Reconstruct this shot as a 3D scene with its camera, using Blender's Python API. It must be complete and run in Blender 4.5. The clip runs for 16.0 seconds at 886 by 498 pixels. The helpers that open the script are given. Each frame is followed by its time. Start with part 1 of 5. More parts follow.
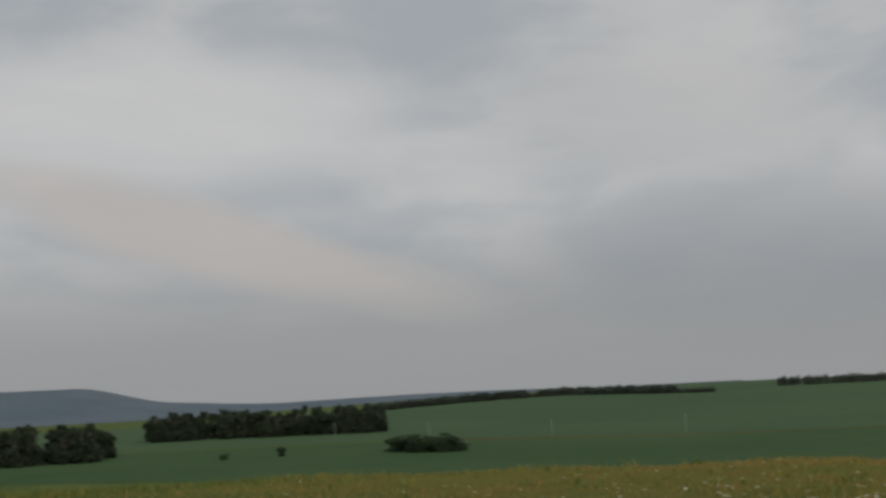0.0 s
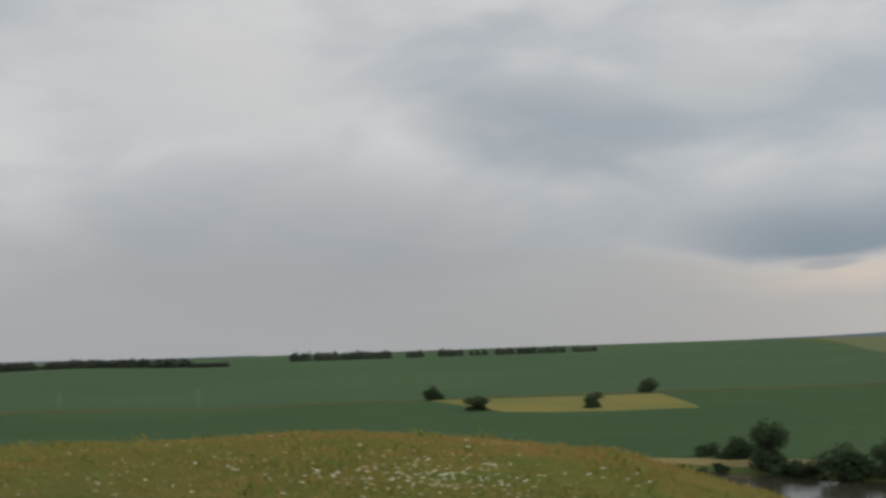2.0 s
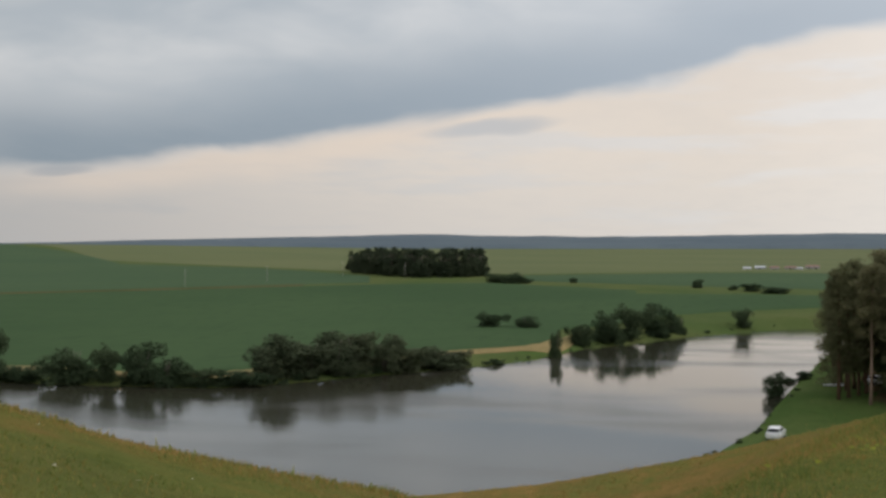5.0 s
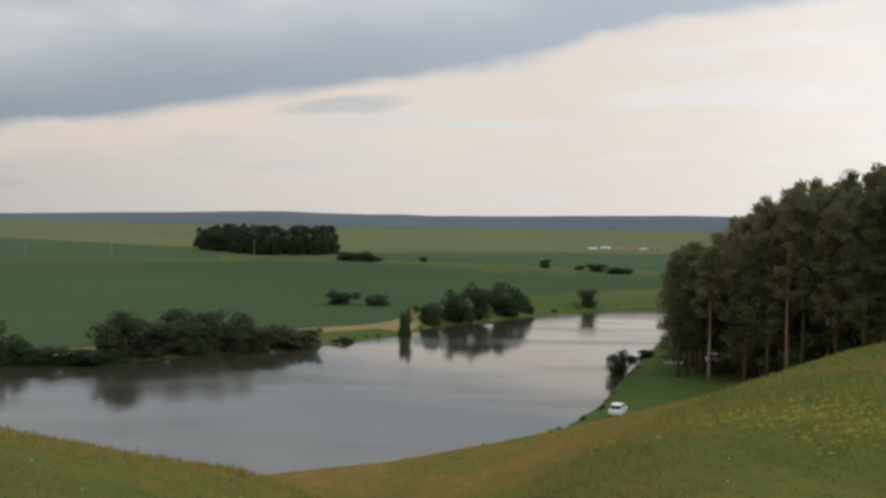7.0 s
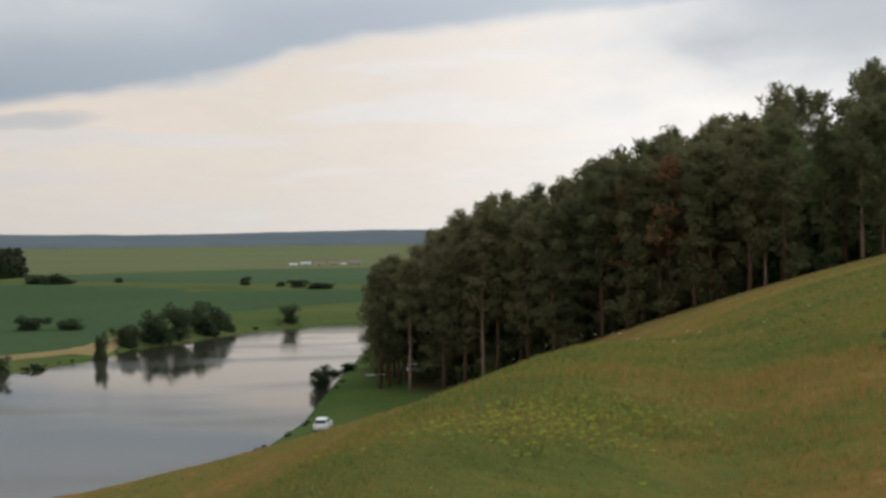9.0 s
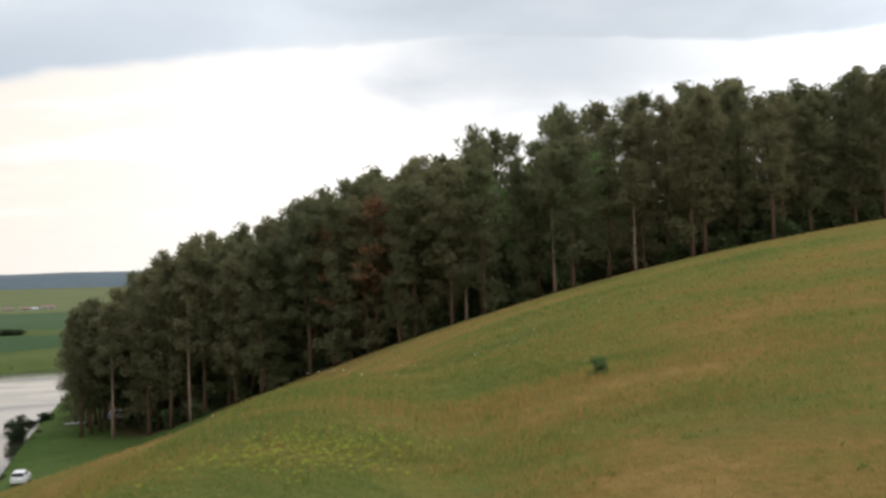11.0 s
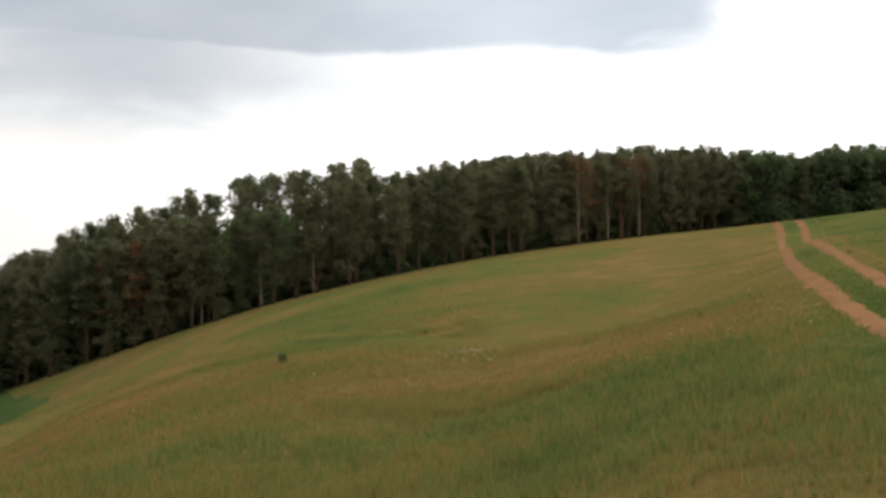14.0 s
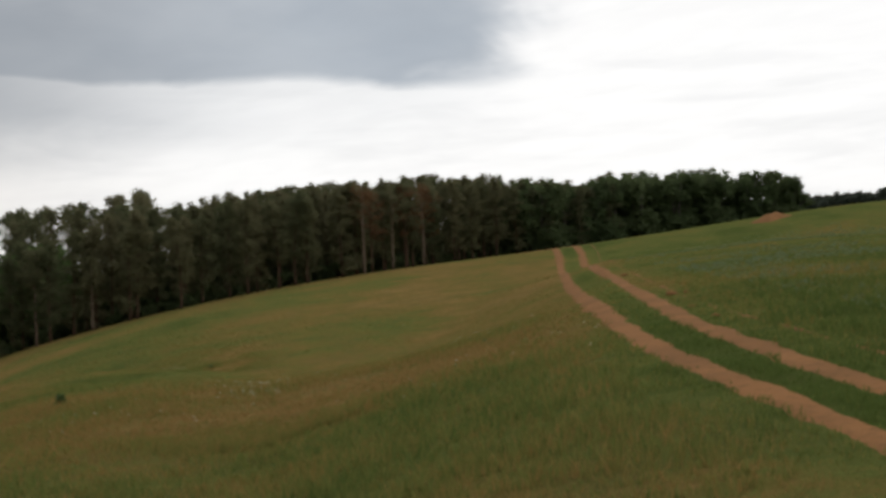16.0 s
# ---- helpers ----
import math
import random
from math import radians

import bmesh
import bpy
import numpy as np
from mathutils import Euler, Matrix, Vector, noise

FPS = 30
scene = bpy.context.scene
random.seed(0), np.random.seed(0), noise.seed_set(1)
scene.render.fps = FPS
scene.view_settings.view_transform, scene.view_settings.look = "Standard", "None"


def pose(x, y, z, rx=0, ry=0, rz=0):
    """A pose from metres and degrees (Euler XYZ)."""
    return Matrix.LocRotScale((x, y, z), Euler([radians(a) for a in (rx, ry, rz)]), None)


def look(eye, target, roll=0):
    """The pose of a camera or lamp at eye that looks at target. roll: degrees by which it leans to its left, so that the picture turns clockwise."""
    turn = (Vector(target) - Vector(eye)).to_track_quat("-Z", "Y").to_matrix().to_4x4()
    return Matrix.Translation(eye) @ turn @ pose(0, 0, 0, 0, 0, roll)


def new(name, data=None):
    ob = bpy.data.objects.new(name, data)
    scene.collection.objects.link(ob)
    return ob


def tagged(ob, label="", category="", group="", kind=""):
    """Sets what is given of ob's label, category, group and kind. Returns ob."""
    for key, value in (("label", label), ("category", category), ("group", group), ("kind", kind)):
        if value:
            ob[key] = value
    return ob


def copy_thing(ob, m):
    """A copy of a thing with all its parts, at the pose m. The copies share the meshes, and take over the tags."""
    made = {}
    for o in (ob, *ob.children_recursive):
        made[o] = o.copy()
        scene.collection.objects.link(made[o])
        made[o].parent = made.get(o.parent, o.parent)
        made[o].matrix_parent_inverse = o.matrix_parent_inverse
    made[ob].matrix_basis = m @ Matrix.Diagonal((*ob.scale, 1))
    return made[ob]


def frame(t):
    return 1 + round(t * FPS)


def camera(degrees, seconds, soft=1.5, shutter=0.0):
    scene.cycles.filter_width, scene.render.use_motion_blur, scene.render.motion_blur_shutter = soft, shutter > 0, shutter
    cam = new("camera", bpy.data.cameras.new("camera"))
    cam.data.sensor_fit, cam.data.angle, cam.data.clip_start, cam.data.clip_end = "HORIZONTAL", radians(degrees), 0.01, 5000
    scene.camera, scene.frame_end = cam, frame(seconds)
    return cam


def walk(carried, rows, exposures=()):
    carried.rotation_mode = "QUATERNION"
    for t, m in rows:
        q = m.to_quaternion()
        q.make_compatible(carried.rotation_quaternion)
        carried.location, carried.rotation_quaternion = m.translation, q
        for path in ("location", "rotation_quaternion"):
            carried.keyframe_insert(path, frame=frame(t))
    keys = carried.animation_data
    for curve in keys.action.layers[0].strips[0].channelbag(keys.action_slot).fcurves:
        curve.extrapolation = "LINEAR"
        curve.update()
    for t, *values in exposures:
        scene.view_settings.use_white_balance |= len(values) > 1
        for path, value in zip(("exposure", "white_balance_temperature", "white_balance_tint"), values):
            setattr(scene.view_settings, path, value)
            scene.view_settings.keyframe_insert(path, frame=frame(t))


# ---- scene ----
cam = camera(38.6, 16.0, soft=3.0, shutter=0.25)
PATH = [
    (0.0, 0.00, 0.00, 25.00, -70.97, 6.64, -2.83),
    (0.5, 0.00, 0.00, 25.00, -64.48, 5.72, -1.27),
    (1.0, 0.00, 0.00, 25.00, -63.08, 4.40, -1.76),
    (1.5, 0.00, 0.00, 25.00, -58.26, 4.69, -2.43),
    (2.0, 0.00, 0.00, 25.00, -49.50, 4.60, -1.96),
    (2.5, 0.00, 0.00, 25.00, -42.43, 4.36, -1.29),
    (3.0, 0.00, 0.00, 25.00, -34.86, 3.64, -1.57),
    (3.5, 0.00, 0.00, 25.00, -28.35, 2.24, -1.37),
    (4.0, 0.00, 0.00, 25.00, -23.42, 0.72, -0.95),
    (4.5, 0.00, 0.00, 25.00, -18.61, 0.07, -0.54),
    (4.7, 0.00, 0.00, 25.00, -17.23, -0.00, -0.28),
    (6.8, 0.00, 0.00, 25.00, -9.93, -1.14, 0.54),
    (7.0, 0.00, 0.00, 25.00, -8.92, -1.15, 0.72),
    (7.5, 0.00, 0.00, 25.00, -6.57, -1.18, 1.00),
    (8.0, 0.00, 0.00, 25.00, -3.11, -1.06, 0.63),
    (8.5, 0.00, 0.00, 25.00, 0.40, -0.72, -0.00),
    (9.0, 0.00, 0.00, 25.00, 4.59, -0.42, -0.60),
    (9.5, 0.00, 0.00, 25.00, 8.01, 0.21, -0.82),
    (10.0, 0.00, 0.00, 25.00, 11.57, 0.71, -1.02),
    (10.2, 0.00, 0.00, 25.00, 12.59, 0.79, -1.28),
    (10.8, -0.19, -0.23, 25.01, 16.71, 1.01, -1.54),
    (11.0, -0.77, -0.92, 25.05, 18.09, 1.08, -1.62),
    (11.2, -2.57, -3.06, 25.16, 19.46, 1.16, -1.71),
    (11.4, -6.11, -7.28, 25.38, 20.84, 1.23, -1.79),
    (11.6, -10.61, -12.64, 25.65, 22.21, 1.31, -1.88),
    (12.0, -19.99, -23.82, 26.23, 24.96, 1.45, -2.05),
    (12.3, -27.06, -32.25, 26.66, 27.02, 1.56, -2.17),
    (12.5, -31.75, -37.84, 26.95, 27.91, 1.45, -1.86),
    (12.8, -38.95, -46.42, 27.39, 28.87, 1.05, -0.97),
    (13.0, -43.71, -52.09, 27.68, 30.34, 0.84, -1.04),
    (13.2, -47.31, -56.38, 27.91, 31.65, 0.79, -1.10),
    (13.5, -48.85, -58.22, 28.00, 33.62, 0.72, -1.19),
    (14.0, -48.85, -58.22, 28.00, 37.43, 0.98, -0.91),
    (14.5, -48.85, -58.22, 28.00, 40.60, 1.44, -1.24),
    (15.0, -48.85, -58.22, 28.00, 46.11, 1.90, 0.24),
    (15.5, -48.85, -58.22, 28.00, 50.70, 2.21, 1.00),
    (16.0, -48.85, -58.22, 28.00, 47.14, 2.07, -2.33),
]


def eye_pose(x, y, z, az, el, roll):
    return pose(x, y, z, 90 + el, 0, -az) @ pose(0, 0, 0, 0, 0, roll)


walk(cam, [(r[0], eye_pose(*r[1:])) for r in PATH],
     exposures=[(0.0, -0.42), (0.5, -0.22), (1.0, -0.08), (3.0, -0.14), (4.5, -0.06), (7.0, 0.0), (9.0, 0.0), (10.2, 0.25), (12.4, 0.52), (13.0, 0.32), (14.5, 0.08), (15.0, -0.08), (16.0, -0.48)])

# ---- light ----
SUN_AZ, SUN_EL = 48.0, 38.0
world = bpy.data.worlds.new("overcast_sky")
scene.world = world
world.use_nodes = True


def build_world():
    nt = world.node_tree
    nt.nodes.clear()
    N = nt.nodes.new
    L = nt.links.new

    def math_node(op, a, b=None, c=None, clamp=False):
        n = N("ShaderNodeMath")
        n.operation, n.use_clamp = op, clamp
        for i, v in enumerate((a, b, c)):
            if v is None:
                continue
            if isinstance(v, (int, float)):
                n.inputs[i].default_value = v
            else:
                L(v, n.inputs[i])
        return n.outputs[0]

    def ramp(v, lo, hi):
        n = N("ShaderNodeMapRange")
        n.interpolation_type = "SMOOTHSTEP"
        L(v, n.inputs[0])
        n.inputs[1].default_value, n.inputs[2].default_value = lo, hi
        return n.outputs[0]

    def mix(f, a, b):
        n = N("ShaderNodeMix")
        n.data_type = "RGBA"
        if isinstance(f, (int, float)):
            n.inputs[0].default_value = f
        else:
            L(f, n.inputs[0])
        for i, v in ((6, a), (7, b)):
            if isinstance(v, tuple):
                n.inputs[i].default_value = (*v, 1)
            else:
                L(v, n.inputs[i])
        return n.outputs[2]

    tc = N("ShaderNodeTexCoord")
    sep = N("ShaderNodeSeparateXYZ")
    L(tc.outputs["Generated"], sep.inputs[0])
    x, y, z = sep.outputs
    az = math_node("MULTIPLY", math_node("ARCTAN2", x, y), 57.2958)
    el = math_node("MULTIPLY", math_node("ARCSINE", z), 57.2958)
    zc = math_node("MAXIMUM", math_node("ADD", z, 0.10), 0.06)
    # the cloud deck seen in perspective: a plane overhead
    comb = N("ShaderNodeCombineXYZ")
    L(math_node("DIVIDE", x, zc), comb.inputs[0])
    L(math_node("DIVIDE", y, zc), comb.inputs[1])
    deck = comb.outputs[0]

    def cloud(scale, detail, rough, seed, warp=0.0, stretch=(1, 1)):
        mp = N("ShaderNodeMapping")
        L(deck, mp.inputs[0])
        mp.inputs["Scale"].default_value = (*stretch, 1)
        mp.inputs["Rotation"].default_value = (0, 0, radians(-35))
        n = N("ShaderNodeTexNoise")
        n.noise_dimensions = "4D"
        L(mp.outputs[0], n.inputs["Vector"])
        n.inputs["W"].default_value = seed
        n.inputs["Scale"].default_value, n.inputs["Detail"].default_value = scale, detail
        n.inputs["Roughness"].default_value, n.inputs["Distortion"].default_value = rough, warp
        return n.outputs[0]

    # soft cloud masses by bearing and height
    def masses(sa, se, detail, rough, seed, warp=0.3):
        cb = N("ShaderNodeCombineXYZ")
        L(math_node("MULTIPLY", az, sa), cb.inputs[0])
        L(math_node("MULTIPLY", el, se), cb.inputs[1])
        cb.inputs[2].default_value = seed
        n = N("ShaderNodeTexNoise")
        L(cb.outputs[0], n.inputs["Vector"])
        n.inputs["Scale"].default_value, n.inputs["Detail"].default_value = 1.0, detail
        n.inputs["Roughness"].default_value, n.inputs["Distortion"].default_value = rough, warp
        return n.outputs[0]

    def spot(a0, e0, wa, we, tilt=0.0):
        da = math_node("DIVIDE", math_node("SUBTRACT", az, a0), wa)
        de = math_node("DIVIDE", math_node("SUBTRACT", math_node("SUBTRACT", math_node("ADD", el, wob), e0), math_node("MULTIPLY", math_node("SUBTRACT", az, a0), tilt)), we)
        q = math_node("ADD", math_node("MULTIPLY", da, da), math_node("MULTIPLY", de, de))
        return math_node("SUBTRACT", 1.0, ramp(q, 0.05, 1.2))

    big = masses(0.07, 0.16, 3, 0.5, 3.1)
    mid = masses(0.13, 0.32, 4, 0.5, 7.7)
    rolls = masses(0.10, 0.75, 5, 0.55, 2.2)
    fine = cloud(5.0, 6, 0.6, 1.3, 0.2, (1, 0.5))
    # lower edge of the dark deck along the horizon
    edge_n = N("ShaderNodeValToRGB")
    L(math_node("DIVIDE", math_node("ADD", az, 90.0), 160.0), edge_n.inputs[0])
    stops = ((-90, 4.0), (-50, 4.4), (-41.5, 4.0), (-36.5, 3.1), (-31, 3.0), (-26, 3.6), (-21, 4.6), (-13.3, 6.0), (-7.3, 6.5), (-4, 7.2), (-2, 8.0), (3, 8.9), (10, 9.8), (20, 10.0), (32, 9.2), (40, 9.5), (49, 9.1), (70, 9.2))
    er = edge_n.color_ramp
    while len(er.elements) < len(stops):
        er.elements.new(0.5)
    for s, (a, e) in zip(er.elements, stops):
        s.position, s.color = (a + 90) / 160, (e / 16, e / 16, e / 16, 1)
    edge = math_node("MULTIPLY", edge_n.outputs[0], 16.0)
    wob = math_node("MULTIPLY", math_node("SUBTRACT", mid, 0.5), 1.6)
    above = math_node("SUBTRACT", math_node("ADD", el, wob), edge)
    inland = ramp(az, -50.0, -33.0)
    sharp = ramp(above, -0.15, 0.75)
    blur = ramp(above, -3.5, 5.0)
    deck_m = math_node("ADD", math_node("MULTIPLY", sharp, inland), math_node("MULTIPLY", blur, math_node("SUBTRACT", 1.0, inland)))
    # a thinner shelf under the deck towards the north-east
    shelf_top = math_node("ADD", math_node("MULTIPLY", math_node("SUBTRACT", az, 15.0), 0.05), 5.6)
    shelf = ramp(math_node("SUBTRACT", math_node("ADD", el, math_node("MULTIPLY", wob, 2.2)), shelf_top), -1.2, 2.6)
    shelf = math_node("MULTIPLY", math_node("MULTIPLY", shelf, ramp(math_node("ADD", az, math_node("MULTIPLY", wob, 6.0)), 8.0, 21.0)), math_node("SUBTRACT", 0.95, math_node("MULTIPLY", ramp(az, 22.0, 42.0), 0.75)))
    deck_m = math_node("MAXIMUM", deck_m, shelf)
    end = math_node("ADD", az, math_node("ADD", math_node("MULTIPLY", math_node("SUBTRACT", mid, 0.5), 12.0), math_node("MULTIPLY", wob, 1.5)))
    deck_m = math_node("MULTIPLY", deck_m, math_node("SUBTRACT", 1.0, ramp(end, 46.5, 53.5)))
    band = math_node("MULTIPLY", math_node("MULTIPLY", deck_m, inland), math_node("SUBTRACT", 1.0, ramp(above, 0.8, 5.0)))
    band = math_node("MULTIPLY", band, math_node("SUBTRACT", 1.0, math_node("MULTIPLY", ramp(az, 2.0, 14.0), 0.75)))
    east = ramp(az, -40.0, 20.0)
    west = ramp(az, -20.0, -75.0)
    pale = mix(east, (0.68, 0.68, 0.68), (0.72, 0.75, 0.79))
    pale = mix(ramp(az, 9.0, 22.0), pale, (0.54, 0.57, 0.61))
    pale = mix(ramp(az, 24.0, 44.0), pale, (0.70, 0.755, 0.82))
    under = mix(ramp(az, -50.0, -10.0), (0.40, 0.40, 0.405), (0.79, 0.705, 0.625))
    under = mix(ramp(az, -6.0, 26.0), under, (1.10, 1.06, 1.02))
    under = mix(ramp(az, 18.0, 40.0), under, (1.45, 1.44, 1.43))
    streak = math_node("MULTIPLY", ramp(rolls, 0.48, 0.66), math_node("SUBTRACT", 0.5, math_node("MULTIPLY", ramp(az, 0.0, 35.0), 0.3)))
    under = mix(streak, under, mix(east, (0.43, 0.435, 0.445), (0.95, 0.96, 0.98)))
    hazy = math_node("MULTIPLY", math_node("SUBTRACT", 1.0, ramp(el, 0.5, 5.0)), 0.45)
    under = mix(hazy, under, mix(east, (0.42, 0.425, 0.43), (0.82, 0.81, 0.79)))
    glow = math_node("MULTIPLY", ramp(above, -1.6, -0.2), math_node("MULTIPLY", ramp(az, -40.0, -30.0), math_node("SUBTRACT", 1.0, ramp(az, -20.0, -4.0))))
    under = mix(math_node("MULTIPLY", glow, 0.55), under, (0.80, 0.67, 0.56))
    shape = math_node("ADD", math_node("MULTIPLY", big, 0.5), math_node("MULTIPLY", mid, 0.5))
    over = mix(math_node("MULTIPLY", ramp(shape, 0.36, 0.64), math_node("SUBTRACT", 0.85, math_node("MULTIPLY", west, 0.15))), pale, mix(ramp(az, 10.0, 18.0), mix(east, (0.40, 0.45, 0.495), (0.52, 0.57, 0.635)), mix(ramp(az, 29.0, 42.0), (0.42, 0.462, 0.515), (0.54, 0.605, 0.685))))
    over = mix(math_node("MULTIPLY", band, 0.9), over, mix(ramp(az, 10.0, 18.0), mix(east, (0.205, 0.265, 0.325), (0.52, 0.575, 0.645)), mix(ramp(az, 29.0, 42.0), (0.46, 0.51, 0.57), (0.58, 0.65, 0.73))))
    # heaps of darker and paler cloud in the west
    over = mix(math_node("MULTIPLY", spot(-44.5, 9.8, 7.5, 2.6, -0.10), 0.48), over, (0.30, 0.345, 0.39))
    over = mix(math_node("MULTIPLY", spot(-60.0, 12.0, 9.0, 3.2, -0.15), 0.75), over, (0.66, 0.655, 0.65))
    over = mix(math_node("MULTIPLY", spot(-36.5, 11.6, 4.5, 1.6), 0.6), over, (0.60, 0.61, 0.61))
    over = mix(math_node("MULTIPLY", spot(-84.0, 13.0, 14.0, 3.8), 0.85), over, (0.76, 0.755, 0.75))
    col = mix(deck_m, under, over)
    col = mix(math_node("MULTIPLY", spot(-13.5, 5.25, 3.4, 0.5, 0.06), 0.75), col, (0.50, 0.52, 0.55))
    col = mix(math_node("MULTIPLY", spot(-32.5, 3.25, 1.6, 0.25), 0.6), col, (0.33, 0.36, 0.40))
    col = mix(math_node("MULTIPLY", spot(-81.0, 7.3, 13.0, 2.1, -0.27), 0.75), col, (0.66, 0.60, 0.56))
    col = mix(math_node("MULTIPLY", spot(-57.0, 5.0, 12.0, 4.5), 0.5), col, (0.345, 0.37, 0.40))
    col = mix(math_node("MULTIPLY", ramp(fine, 0.42, 0.66), 0.06), col, (0.46, 0.48, 0.51))
    low = math_node("SUBTRACT", 1.0, ramp(el, -1.0, 8.0))
    col = mix(math_node("MULTIPLY", low, math_node("MULTIPLY", west, 0.7)), col, (0.41, 0.422, 0.435))
    col = mix(ramp(el, 0.0, -3.0), col, (0.18, 0.18, 0.16))
    col = mix(math_node("MULTIPLY", ramp(el, 26.0, 60.0), 0.8), col, (1.02, 1.05, 1.10))
    sky = N("ShaderNodeTexSky")
    sky.sky_type = "NISHITA"
    sky.sun_disc = False
    sky.sun_elevation, sky.sun_rotation = radians(SUN_EL), radians(SUN_AZ)
    thin = N("ShaderNodeBackground")
    thin.inputs[1].default_value = 0.08
    L(sky.outputs[0], thin.inputs[0])
    grey = N("ShaderNodeBackground")
    L(col, grey.inputs[0])
    grey.inputs[1].default_value = 1.0
    ms = N("ShaderNodeMixShader")
    ms.inputs[0].default_value = 0.95
    L(thin.outputs[0], ms.inputs[1])
    L(grey.outputs[0], ms.inputs[2])
    out = N("ShaderNodeOutputWorld")
    L(ms.outputs[0], out.inputs[0])


build_world()
sun_data = bpy.data.lights.new("sun", "SUN")
sun_data.energy, sun_data.angle, sun_data.color = 0.9, radians(14), (1.0, 0.95, 0.87)
sun = new("sun", sun_data)
sun.matrix_world = look((200 * math.sin(radians(SUN_AZ)), 200 * math.cos(radians(SUN_AZ)), 200 * math.tan(radians(SUN_EL))), (0, 0, 0))

# ---- materials ----
def material(name, rough=0.85, spec=0.3):
    m = bpy.data.materials.new(name)
    m.use_nodes = True
    b = m.node_tree.nodes["Principled BSDF"]
    b.inputs["Roughness"].default_value = rough
    b.inputs["Specular IOR Level"].default_value = spec
    return m, m.node_tree, b


def noise_tex(nt, scale, detail=4.0, rough=0.55, coord="Object", stretch=(1, 1, 1)):
    tc = nt.nodes.new("ShaderNodeTexCoord")
    mp = nt.nodes.new("ShaderNodeMapping")
    mp.inputs["Scale"].default_value = stretch
    n = nt.nodes.new("ShaderNodeTexNoise")
    n.inputs["Scale"].default_value, n.inputs["Detail"].default_value, n.inputs["Roughness"].default_value = scale, detail, rough
    nt.links.new(tc.outputs[coord], mp.inputs[0])
    nt.links.new(mp.outputs[0], n.inputs["Vector"])
    return n.outputs[0]


def blend(nt, f, a, b, lo=None, hi=None):
    if lo is not None:
        mr = nt.nodes.new("ShaderNodeMapRange")
        mr.inputs[1].default_value, mr.inputs[2].default_value = lo, hi
        nt.links.new(f, mr.inputs[0])
        f = mr.outputs[0]
    n = nt.nodes.new("ShaderNodeMix")
    n.data_type = "RGBA"
    if isinstance(f, (int, float)):
        n.inputs[0].default_value = f
    else:
        nt.links.new(f, n.inputs[0])
    for i, v in ((6, a), (7, b)):
        if isinstance(v, tuple):
            n.inputs[i].default_value = (*v, 1)
        else:
            nt.links.new(v, n.inputs[i])
    return n.outputs[2]


def relief(nt, b, h, strength, distance):
    n = nt.nodes.new("ShaderNodeBump")
    n.inputs["Strength"].default_value, n.inputs["Distance"].default_value = strength, distance
    nt.links.new(h, n.inputs["Height"])
    nt.links.new(n.outputs[0], b.inputs["Normal"])


def two_tone(name, a, b, big, small, c=None, rough=0.9, bump=0.0, bump_d=0.05, spec=0.02, stretch=(1, 1, 1)):
    """A surface with a broad and a fine variation of colour."""
    m, nt, bs = material(name, rough, spec)
    n1, n2 = noise_tex(nt, big, 3), noise_tex(nt, small, 5, 0.65, stretch=stretch)
    col = blend(nt, n1, a, b, 0.38, 0.62)
    col = blend(nt, n2, col, c or tuple(v * 0.6 for v in a), 0.5, 0.8)
    nt.links.new(col, bs.inputs["Base Color"])
    if bump:
        relief(nt, bs, n2, bump, bump_d)
    return m


def foliage(name, a, b, through_light=0.25, seed_island=True):
    m, nt, bs = material(name, 0.8, 0.02)
    geo = nt.nodes.new("ShaderNodeNewGeometry")
    info = nt.nodes.new("ShaderNodeObjectInfo")
    mixed = nt.nodes.new("ShaderNodeMath")
    mixed.operation = "MULTIPLY_ADD"
    nt.links.new(geo.outputs["Random Per Island"], mixed.inputs[0])
    mixed.inputs[1].default_value = 0.45
    half = nt.nodes.new("ShaderNodeMath")
    half.operation = "MULTIPLY"
    half.inputs[1].default_value = 0.55
    nt.links.new(info.outputs["Random"], half.inputs[0])
    nt.links.new(half.outputs[0], mixed.inputs[2])
    col = blend(nt, mixed.outputs[0], a, b)
    nt.links.new(col, bs.inputs["Base Color"])
    tr = nt.nodes.new("ShaderNodeBsdfTranslucent")
    nt.links.new(col, tr.inputs[0])
    ms = nt.nodes.new("ShaderNodeMixShader")
    ms.inputs[0].default_value = through_light
    nt.links.new(bs.outputs[0], ms.inputs[1])
    nt.links.new(tr.outputs[0], ms.inputs[2])
    nt.links.new(ms.outputs[0], nt.nodes["Material Output"].inputs[0])
    return m


def meadow_tone(nt, fac, gain):
    """From lush green over olive to straw, by how dry the grass is."""
    r = nt.nodes.new("ShaderNodeValToRGB")
    tones = ((0.08, (0.072, 0.098, 0.025)), (0.30, (0.122, 0.138, 0.038)), (0.44, (0.160, 0.140, 0.040)), (0.58, (0.202, 0.137, 0.045)), (0.74, (0.258, 0.166, 0.062)))
    while len(r.color_ramp.elements) < len(tones):
        r.color_ramp.elements.new(0.5)
    for s, (p, c) in zip(r.color_ramp.elements, tones):
        s.position, s.color = p, (*(v * gain for v in c), 1)
    nt.links.new(fac, r.inputs[0])
    return r.outputs[0]


